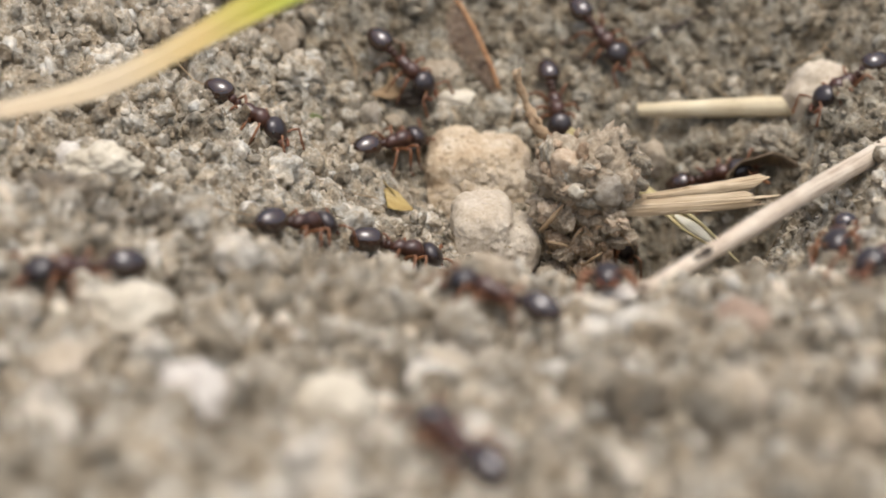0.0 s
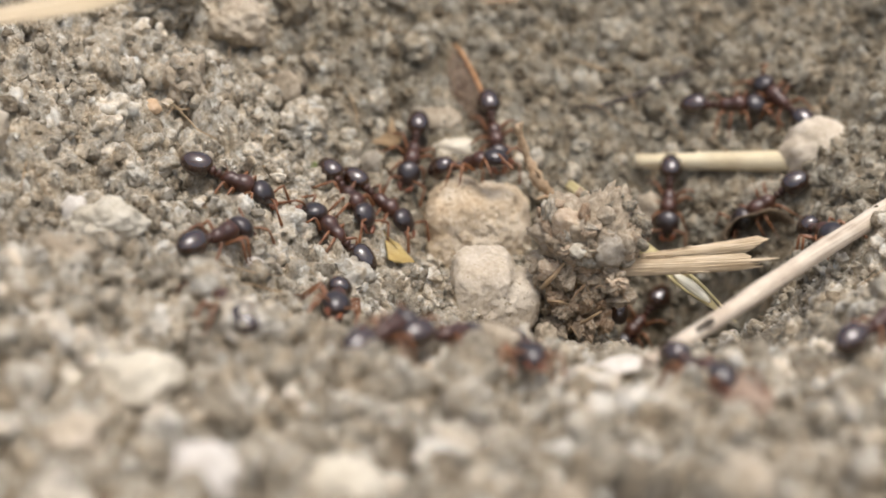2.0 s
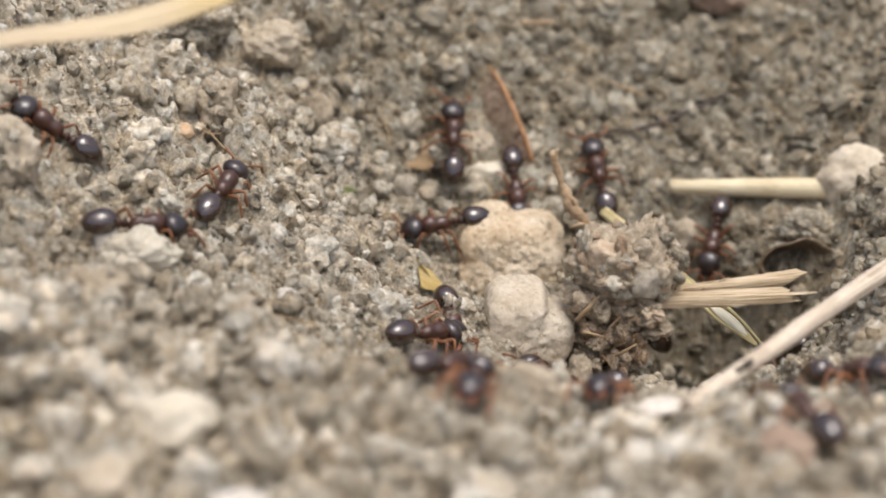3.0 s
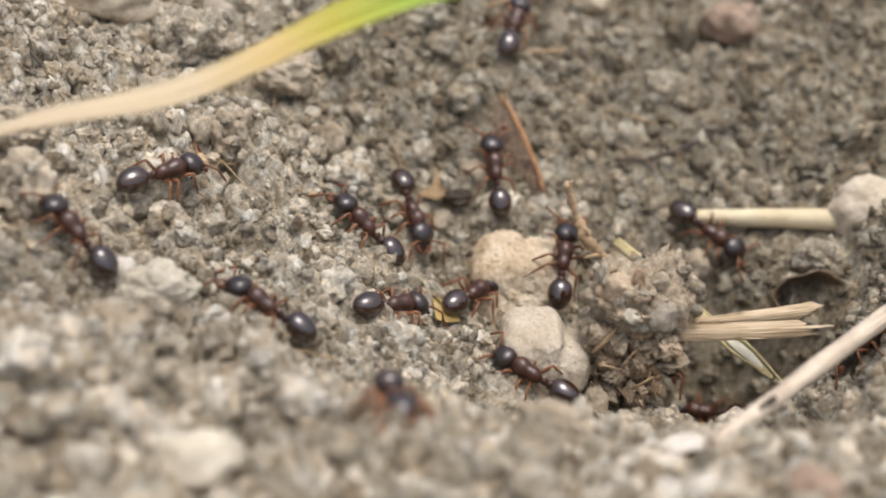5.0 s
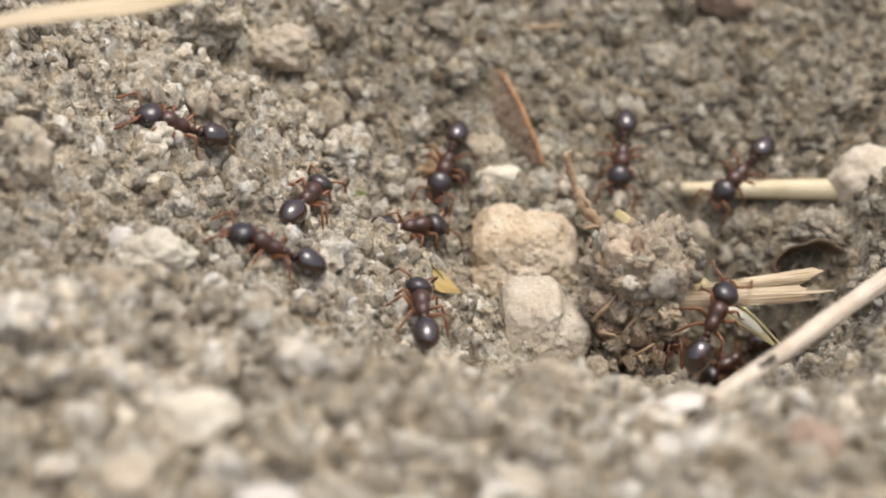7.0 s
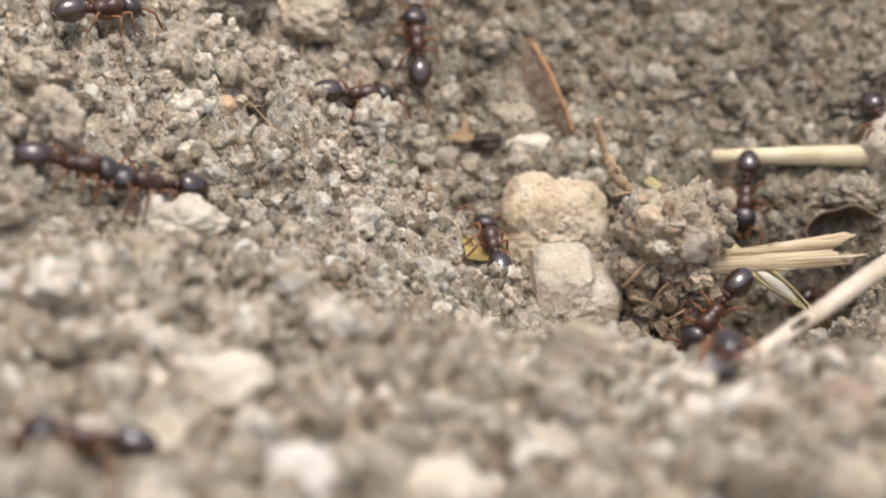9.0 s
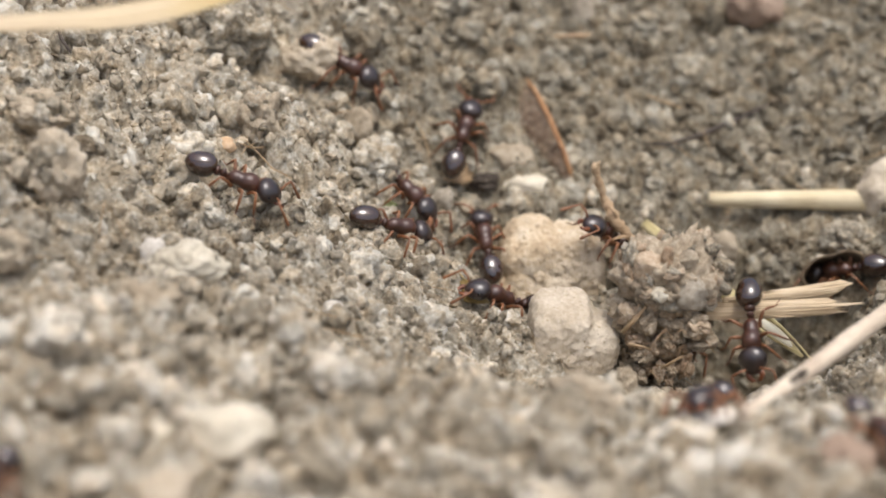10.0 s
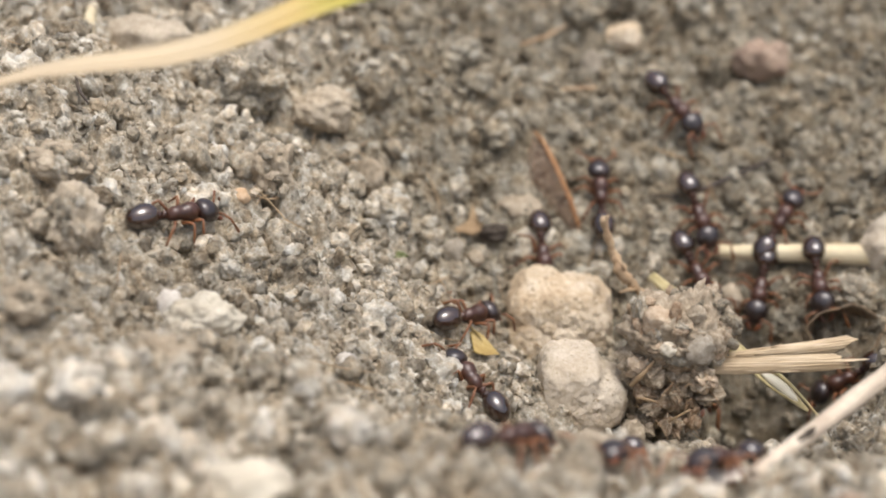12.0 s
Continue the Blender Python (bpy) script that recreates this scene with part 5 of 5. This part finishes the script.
    ant_walk(ants[9], [
        (0, 18.85, 7.24, 205), (0.5, 15.20, 8.62, 207), (0.75, 16.06, 5.77, 278), (1, 16.93, 2.93, 348), (1.25, 16.86, 1.30, 402),
        (1.5, 16.78, -0.34, 457), (1.667, 16.74, -0.16, 397), (1.833, 16.69, 0.01, 338), (2, 16.65, 0.19, 278), (2.5, 17.13, 3.22, 299),
        (2.75, 14.06, 2.61, 245), (3, 11.00, 2.00, 191), (4.275, 11.00, 2.00, 241), (5.55, 11.00, 2.00, 290), (5.775, 12.77, -2.91, 358),
        (6, 14.53, -7.82, 426), (6.167, 14.16, -7.78, 479), (6.333, 13.80, -7.75, 532), (6.5, 13.43, -7.71, 585), (6.75, 12.21, -2.85, 525),
        (7, 11.00, 2.00, 464), (7.775, 11.00, 2.00, 539), (8.55, 11.00, 2.00, 613), (9, 6.51, -12.76, 624), (9.5, 7.15, -11.90, 630),
        (10, 5.96, -12.64, 603), (10.167, 6.01, -7.49, 552), (10.333, 6.05, -2.35, 501), (10.5, 6.10, 2.80, 449), (11.55, 6.10, 2.80, 470),
        (12, 3.06, 11.28, 454),
    ])
    ant_walk(ants[10], [
        (0, 1.33, -16.42, 152), (0.25, 3.71, -6.81, 114), (0.5, 6.10, 2.80, 76), (0.775, 6.10, 2.80, 124), (1.05, 6.10, 2.80, 171),
        (1.2, 1.12, 3.57, 113), (1.35, -3.86, 4.35, 54), (1.5, -8.84, 5.12, -4), (2, -5.48, 3.20, -55), (2.5, -4.04, -0.82, -71),
        (3, -2.19, -2.00, -83), (3.5, -1.25, 1.00, -61), (4.167, -1.48, 2.02, -10), (4.833, -1.70, 3.03, 42), (5.5, -1.93, 4.05, 93),
        (5.75, -1.75, 4.31, 34), (6, -1.58, 4.57, -24), (6.5, -2.39, 4.09, 37), (8.5, -10.83, 7.14, 20), (9, -8.52, 7.53, 32), (9.5, -5.18, 8.74, 40),
        (10, -3.40, 10.33, 71), (10.5, -2.75, 9.74, 36), (11, -0.09, 9.53, -21), (11.5, -0.65, 8.43, -7), (11.75, -0.32, 8.43, -46),
        (12, 0.01, 8.42, -85),
    ])
    ant_walk(ants[11], [
        (0, 4.77, 9.61, 281), (0.25, -1.54, 10.15, 214), (0.5, -7.85, 10.69, 146), (1, -9.22, 10.52, 153), (1.5, -12.01, 11.19, 165),
        (2, -30.00, 11.19, 180), (5.275, -30.00, 7.47, 225), (8.55, -30.00, 3.76, 270), (8.775, -24.60, 3.76, 338), (9, -19.20, 3.76, 406),
        (9.5, -19.42, 5.38, 376), (9.667, -22.95, 5.38, 431), (9.833, -26.47, 5.38, 485), (10, -30.00, 5.38, 540), (12, -30.00, 5.38, 540),
    ])
    ant_walk(ants[12], [
        (0, 15.44, -8.57, 252), (0.5, 26.00, -8.57, 252), (12, 26.00, -8.57, 252),
    ])
    ant_walk(ants[13], [
        (0, 16.16, -13.47, 213), (0.5, 26.00, -13.47, 270), (2.55, 26.00, -15.96, 270), (2.7, 20.93, -15.96, 215), (2.85, 15.86, -15.96, 160),
        (3, 10.79, -15.96, 105), (3.5, 26.00, -15.96, 105), (12, 26.00, -15.96, 105),
    ])
    ant_walk(ants[14], [
        (0, 0.02, -26.83, 122), (0.25, 0.02, -33.41, 196), (0.5, 0.02, -40.00, 270), (12, 0.02, -40.00, 270),
    ])
    ant_walk(ants[15], [
        (0, 11.00, 2.00, 76), (0.167, 11.58, 4.33, 134), (0.333, 12.15, 6.67, 191), (0.5, 12.73, 9.00, 249), (1, 12.16, 5.90, 226),
        (1.25, 14.86, 7.71, 158), (1.5, 17.56, 9.52, 89), (2, 16.30, 11.16, 125), (2.25, 17.83, 12.55, 84), (2.5, 19.35, 13.95, 42),
        (2.75, 22.68, 13.95, -24), (3, 26.00, 13.95, -90), (5.05, 26.00, 12.83, -90), (5.275, 22.81, 12.83, -132), (5.5, 19.63, 12.83, -175),
        (6, 15.78, 12.22, -163), (6.5, 11.84, 9.82, -142), (8.5, 11.85, 11.98, -143), (9, 10.38, 8.33, -101), (9.25, 11.09, 7.70, -143),
        (9.5, 11.79, 7.06, -185), (9.75, 10.55, 2.05, -138), (10, 9.32, -2.95, -90), (10.25, 9.75, 2.01, -50), (10.5, 10.17, 6.98, -9),
        (10.75, 9.89, 6.95, -76), (11, 9.61, 6.91, -143), (11.5, 9.38, 8.35, -86), (12, 11.07, 8.35, -108),
    ])
    ant_walk(ants[16], [
        (0, 6.10, 2.80, -113), (0.5, 4.48, -1.02, -92), (0.667, 5.02, 0.25, -39), (0.833, 5.56, 1.53, 14), (1, 6.10, 2.80, 67),
        (1.183, 6.10, 2.80, 7), (1.367, 6.10, 2.80, -52), (1.55, 6.10, 2.80, -112), (1.7, 3.85, -2.78, -60), (1.85, 1.61, -8.35, -9),
        (2, -0.64, -13.93, 43), (2.5, -0.08, -15.23, -9), (2.75, -0.58, -15.04, -53), (3, -1.08, -14.84, -98), (3.5, -1.76, -13.96, -43),
        (5.5, -4.97, -14.68, -86), (5.75, 0.57, -5.94, -14), (6, 6.10, 2.80, 58), (7.35, 6.10, 2.80, -0), (8.7, 6.10, 2.80, -58),
        (10.05, 6.10, 2.80, -115), (10.5, -2.03, -14.28, -122), (11, -5.26, -13.29, -68), (11.25, 0.42, -5.24, -7), (11.5, 6.10, 2.80, 55),
        (12, 6.10, 2.80, 55),
    ])
    ant_walk(ants[17], [
        (0, 6.10, 2.80, -164), (0.25, 0.31, 1.12, -225), (0.5, -5.48, -0.55, -287), (1, -17.97, 1.63, -333), (1.5, -12.94, -1.04, -343),
        (2, -10.13, -0.69, -364), (2.25, -10.45, -0.12, -326), (2.5, -10.76, 0.45, -287), (3, -11.87, -0.43, -285), (3.5, -11.79, 0.01, -292),
        (5.5, -15.59, 0.69, -321), (6, -7.36, 2.10, -324), (6.5, -8.09, 0.11, -287), (8.5, -10.43, 7.48, -290), (8.75, -2.16, 5.14, -333),
        (9, 6.10, 2.80, -376), (9.525, 6.10, 2.80, -315), (10.05, 6.10, 2.80, -254), (10.2, 5.47, 4.95, -311), (10.35, 4.84, 7.10, -368),
        (10.5, 4.21, 9.25, -425), (10.75, 9.50, 9.35, -368), (11, 14.78, 9.45, -311), (11.167, 13.52, 6.97, -366), (11.333, 12.26, 4.48, -422),
        (11.5, 11.00, 2.00, -477), (12, 11.00, 2.00, -477),
    ])
    ant_walk(ants[18], [
        (0, 26.00, -10.66, 0), (0.183, 26.00, -10.66, -60), (0.367, 26.00, -10.66, -120), (0.55, 26.00, -10.66, -180), (0.775, 19.91, -10.66, -224),
        (1, 13.83, -10.66, -268), (1.5, 13.99, -11.43, -313), (2, 15.86, -12.49, -321), (2.5, 15.98, -8.47, -339), (3, 13.63, -11.56, -406),
        (3.25, 12.70, -7.90, -347), (3.5, 11.77, -4.23, -288), (4.5, 14.37, -2.70, -216), (5.5, 16.96, -1.16, -145), (6, 11.00, 2.00, -208),
        (7.025, 11.00, 2.00, -251), (8.05, 11.00, 2.00, -295), (8.2, 12.20, 4.62, -239), (8.35, 13.40, 7.24, -184), (8.5, 14.60, 9.86, -129),
        (9, 17.27, 9.02, -74), (9.167, 20.18, 9.02, -19), (9.333, 23.09, 9.02, 35), (9.5, 26.00, 9.02, 90), (11.05, 26.00, 18.80, 90),
        (11.5, 15.17, 18.80, 48), (12, 12.16, 10.80, 51),
    ])
    ant_walk(ants[19], [
        (0, 6.10, 2.80, 0), (0.275, 6.10, 2.80, -66), (0.55, 6.10, 2.80, -132), (1, -5.47, -10.11, -74), (1.5, -4.71, -7.94, -85),
        (2, -5.34, -7.22, -89), (2.167, -5.09, -7.48, -140), (2.333, -4.83, -7.73, -190), (2.5, -4.58, -7.99, -241), (3, -1.91, -13.43, -308),
        (3.25, -4.29, -10.09, -252), (3.5, -6.68, -6.74, -196), (5.5, -10.43, -4.30, -215), (6, -10.09, -1.50, -274), (6.25, -10.07, -2.32, -228),
        (6.5, -10.06, -3.14, -181), (8.5, -10.82, -4.15, -224), (8.75, -2.36, -0.68, -281), (9, 6.10, 2.80, -338), (9.525, 6.10, 2.80, -387),
        (10.05, 6.10, 2.80, -436), (10.5, 7.60, -3.35, -372), (10.75, 6.85, -0.27, -314), (11, 6.10, 2.80, -256), (11.55, 6.10, 2.80, -275),
        (11.775, 6.64, 9.19, -342), (12, 7.19, 15.58, -410),
    ])
    ant_walk(ants[20], [
        (0, 26.00, -6.13, 0), (0.183, 26.00, -6.13, -60), (0.367, 26.00, -6.13, -120), (0.55, 26.00, -6.13, -180), (0.775, 21.61, -6.13, -132),
        (1, 17.21, -6.13, -85), (1.5, 13.03, -2.60, -95), (2, 9.00, 5.63, -141), (2.5, 4.94, -1.24, -198), (2.75, 5.52, 0.78, -242),
        (3, 6.10, 2.80, -286), (4.275, 6.10, 2.80, -214), (5.55, 6.10, 2.80, -143), (5.7, 2.55, 0.11, -194), (5.85, -1.01, -2.59, -244),
        (6, -4.56, -5.28, -295), (6.5, -5.11, -4.53, -281), (8.5, 1.96, -2.48, -208), (9, -2.39, 1.79, -257), (9.5, -2.00, 3.90, -280),
        (10, -2.35, 5.30, -260), (10.5, -3.29, 4.56, -332), (10.75, -2.54, 2.00, -393), (11, -1.80, -0.55, -454), (11.25, 0.00, -2.15, -403),
        (11.5, 1.80, -3.74, -352), (12, 6.10, 2.80, -303),
    ])
    ant_walk(ants[21], [
        (0, 26.00, 11.95, 0), (0.183, 26.00, 11.95, -60), (0.367, 26.00, 11.95, -120), (0.55, 26.00, 11.95, -180), (0.7, 23.82, 11.95, -238),
        (0.85, 21.64, 11.95, -295), (1, 19.46, 11.95, -353), (1.25, 19.39, 11.31, -300), (1.5, 19.32, 10.68, -248), (2, 15.26, 6.34, -178),
        (2.5, 15.39, 4.38, -154), (2.75, 14.87, 4.01, -199), (3, 14.34, 3.64, -244), (3.5, 14.26, 3.86, -251), (4.5, 11.83, 4.80, -204),
        (5.5, 9.40, 5.75, -157), (5.75, 10.20, 3.88, -112), (6, 11.00, 2.00, -67), (9.05, 11.00, 2.00, -96), (9.275, 10.20, -6.11, -169),
        (9.5, 9.39, -14.22, -242), (9.667, 9.98, -15.00, -186), (9.833, 10.56, -15.78, -131), (10, 11.15, -16.56, -75), (10.5, 26.00, -16.56, -75),
        (12, 26.00, -16.56, -75),
    ])
    ant_walk(ants[22], [
        (0, -30.00, -4.21, 0), (0.55, -30.00, -4.21, 0), (1, -18.79, -4.21, 71), (1.25, -24.39, -4.21, 126), (1.5, -30.00, -4.21, 180),
        (1.775, -30.00, -5.10, 225), (2.05, -30.00, -5.99, 270), (2.2, -26.03, -5.99, 323), (2.35, -22.06, -5.99, 376), (2.5, -18.09, -5.99, 429),
        (3, -14.62, -4.41, 381), (3.167, -19.75, -4.41, 434), (3.333, -24.87, -4.41, 487), (3.5, -30.00, -4.41, 540), (6.275, -30.00, -0.33, 495),
        (9.05, -30.00, 3.74, 450), (9.5, -14.31, 3.74, 385), (10, -13.15, 0.24, 356), (10.5, -13.06, 0.49, 359), (11, -13.20, 0.64, 353),
        (11.5, -13.97, 0.39, 346), (12, -16.23, -0.64, 398),
    ])
    ant_walk(ants[23], [
        (0, -30.00, -15.44, 0), (1.05, -30.00, -15.44, 0), (1.5, -11.73, -15.44, 49), (2, -8.78, -12.92, 120), (2.5, -30.00, -12.92, 180),
        (5.275, -30.00, -17.16, 225), (8.05, -30.00, -21.41, 270), (8.2, -23.89, -21.41, 323), (8.35, -17.78, -21.41, 375),
        (8.5, -11.67, -21.41, 428), (8.75, -13.57, -21.37, 485), (9, -15.46, -21.32, 542), (9.25, -16.38, -23.04, 586), (9.5, -17.30, -24.75, 631),
        (10, -18.42, -22.33, 627), (10.25, -15.00, -18.73, 694), (10.5, -11.57, -15.13, 760), (10.75, -20.79, -15.13, 830), (11, -30.00, -15.13, 900),
        (12, -30.00, -15.13, 900),
    ])
    ant_walk(ants[24], [
        (0, 6.10, 2.80, 0), (0.775, 6.10, 2.80, 60), (1.55, 6.10, 2.80, 121), (1.7, 4.65, 5.23, 174), (1.85, 3.19, 7.67, 227), (2, 1.74, 10.10, 280),
        (2.25, 0.98, 9.37, 322), (2.5, 0.23, 8.63, 363), (2.75, 0.66, 8.64, 320), (3, 1.08, 8.65, 277), (3.25, 2.58, 8.22, 338),
        (3.5, 4.09, 7.79, 398), (5.5, 2.19, 3.96, 443), (5.75, 4.14, 3.38, 393), (6, 6.10, 2.80, 343), (8.275, 6.10, 2.80, 299),
        (10.55, 6.10, 2.80, 255), (11, 1.78, -13.64, 233), (11.167, 0.74, -13.90, 176), (11.333, -0.31, -14.17, 118), (11.5, -1.35, -14.43, 61),
        (12, -2.16, -14.48, 39),
    ])
    ant_walk(ants[25], [
        (0, 11.00, 2.00, 0), (1.55, 11.00, 2.00, 74), (1.775, 12.36, 6.75, 32), (2, 13.72, 11.51, -10), (2.5, 12.61, 6.40, -11),
        (2.75, 11.80, 4.20, -61), (3, 11.00, 2.00, -110), (4.017, 11.00, 2.00, -170), (5.033, 11.00, 2.00, -229), (6.05, 11.00, 2.00, -289),
        (6.275, 11.55, 3.63, -240), (6.5, 12.10, 5.27, -192), (8.5, 9.18, 5.65, -142), (8.75, 10.09, 3.83, -103), (9, 11.00, 2.00, -63),
        (9.525, 11.00, 2.00, 10), (10.05, 11.00, 2.00, 83), (10.5, 11.71, 7.79, 72), (11, 13.76, 10.24, 51), (11.167, 12.84, 7.49, -2),
        (11.333, 11.92, 4.75, -55), (11.5, 11.00, 2.00, -109), (12, 11.00, 2.00, -109),
    ])
    ant_walk(ants[26], [
        (0, 6.10, 2.80, 0), (1.275, 6.10, 2.80, 69), (2.55, 6.10, 2.80, 139), (3, -2.10, 10.04, 92), (3.5, 0.53, 14.43, 28), (5.5, 0.59, 16.89, 87),
        (6, 2.23, 11.47, 55), (6.25, 4.17, 7.13, -5), (6.5, 6.10, 2.80, -66), (8.525, 6.10, 2.80, 8), (10.55, 6.10, 2.80, 83), (11, 7.43, 13.47, 49),
        (11.25, 7.34, 13.19, 4), (11.5, 7.26, 12.90, -41), (12, 8.09, 11.04, -69),
    ])
    ant_walk(ants[27], [
        (0, 26.00, 14.71, 0), (1.683, 26.00, 14.71, -60), (3.367, 26.00, 14.71, -120), (5.05, 26.00, 14.71, -180), (5.275, 19.93, 14.71, -126),
        (5.5, 13.87, 14.71, -73), (5.75, 14.10, 12.28, -20), (6, 14.33, 9.85, 32), (6.25, 12.66, 5.92, -40), (6.5, 11.00, 2.00, -113),
        (10.55, 11.00, 2.00, -105), (10.7, 9.73, -2.69, -51), (10.85, 8.46, -7.39, 2), (11, 7.19, -12.08, 56), (11.5, 8.44, -11.05, 130),
        (12, 11.00, 2.00, 79),
    ])
    ant_walk(ants[28], [
        (0, 11.13, 30.00, 0), (2.525, 11.13, 30.00, -45), (5.05, 11.13, 30.00, -90), (5.275, 11.13, 24.49, -22), (5.5, 11.13, 18.98, 47),
        (5.667, 9.85, 17.93, 102), (5.833, 8.58, 16.88, 157), (6, 7.30, 15.83, 212), (6.167, 6.88, 16.09, 158), (6.333, 6.45, 16.34, 103),
        (6.5, 6.03, 16.60, 49), (7, 6.03, 30.00, 90), (8.775, 5.17, 30.00, 135), (10.55, 4.31, 30.00, 180), (10.775, 4.31, 23.66, 228),
        (11, 4.31, 17.32, 276), (11.167, 4.31, 21.55, 334), (11.333, 4.31, 25.77, 392), (11.5, 4.31, 30.00, 450), (12, 4.31, 30.00, 450),
    ])
    ant_walk(ants[29], [
        (0, -30.00, -7.17, 0), (10.05, -30.00, -7.17, 0), (10.5, -13.18, -7.17, -26), (10.75, -11.28, -6.25, 14), (11, -9.38, -5.33, 53),
        (11.5, -7.41, -3.43, 63), (12, -3.69, -3.22, 130),
    ])
    ant_walk(ants[30], [
        (0, 11.00, 2.00, 0), (5.525, 11.00, 2.00, -50), (11.05, 11.00, 2.00, -100), (11.5, 7.80, -15.81, -105), (12, 5.96, -13.44, -139),
    ])
    ant_walk(ants[31], [
        (0, 11.00, 2.00, 0), (11.55, 11.00, 2.00, 25), (11.775, 13.05, 2.97, 98), (12, 15.10, 3.94, 171),
    ])
    # the grass blade sways in the air
    walk(grass_blade, [(t, at(x, y, z, 0, -up, turn)) for t, x, y, z, up, turn in [
        (0, -8.04, -10.54, 11.76, 18.6, 7.3),
        (0.5, -9.84, -7.85, 15.48, 15.9, 7.1),
        (1, -8.46, -8.86, 16.31, 16.9, 5.7),
        (1.5, -8.84, -8.47, 17.87, 17, 5.6),
        (2, -8.35, -8.89, 16.86, 17.1, 5.3),
        (2.5, -7.91, -8.91, 17.80, 17.2, 5),
        (3, -8.22, -7.67, 16.58, 14.6, 4.6),
        (3.5, -7.34, -8.58, 15.38, 19.7, 6.6),
        (5.5, -8.95, -7.65, 15.97, 16.6, 6),
        (6, -10.19, -6.78, 16.83, 15.4, 6.1),
        (6.5, -8.44, -6.96, 17.25, 14.9, 4.4),
        (8.5, -9.80, -8.29, 17.00, 15.4, 5),
        (9, -11.48, -7.61, 17.60, 15, 5.8),
        (9.5, -11.46, -7.46, 17.59, 15.2, 5.7),
        (10, -10.12, -7.47, 16.82, 10.8, 3),
        (10.5, -10.47, -7.72, 17.20, 12.7, 4.2),
        (11, -9.22, -6.93, 16.35, 17.9, 5.5),
        (11.5, -8.88, -6.47, 18.08, 15.1, 3.3),
        (12, -9.20, -7.68, 18.12, 15.2, 3.4),
    ]])


motions()
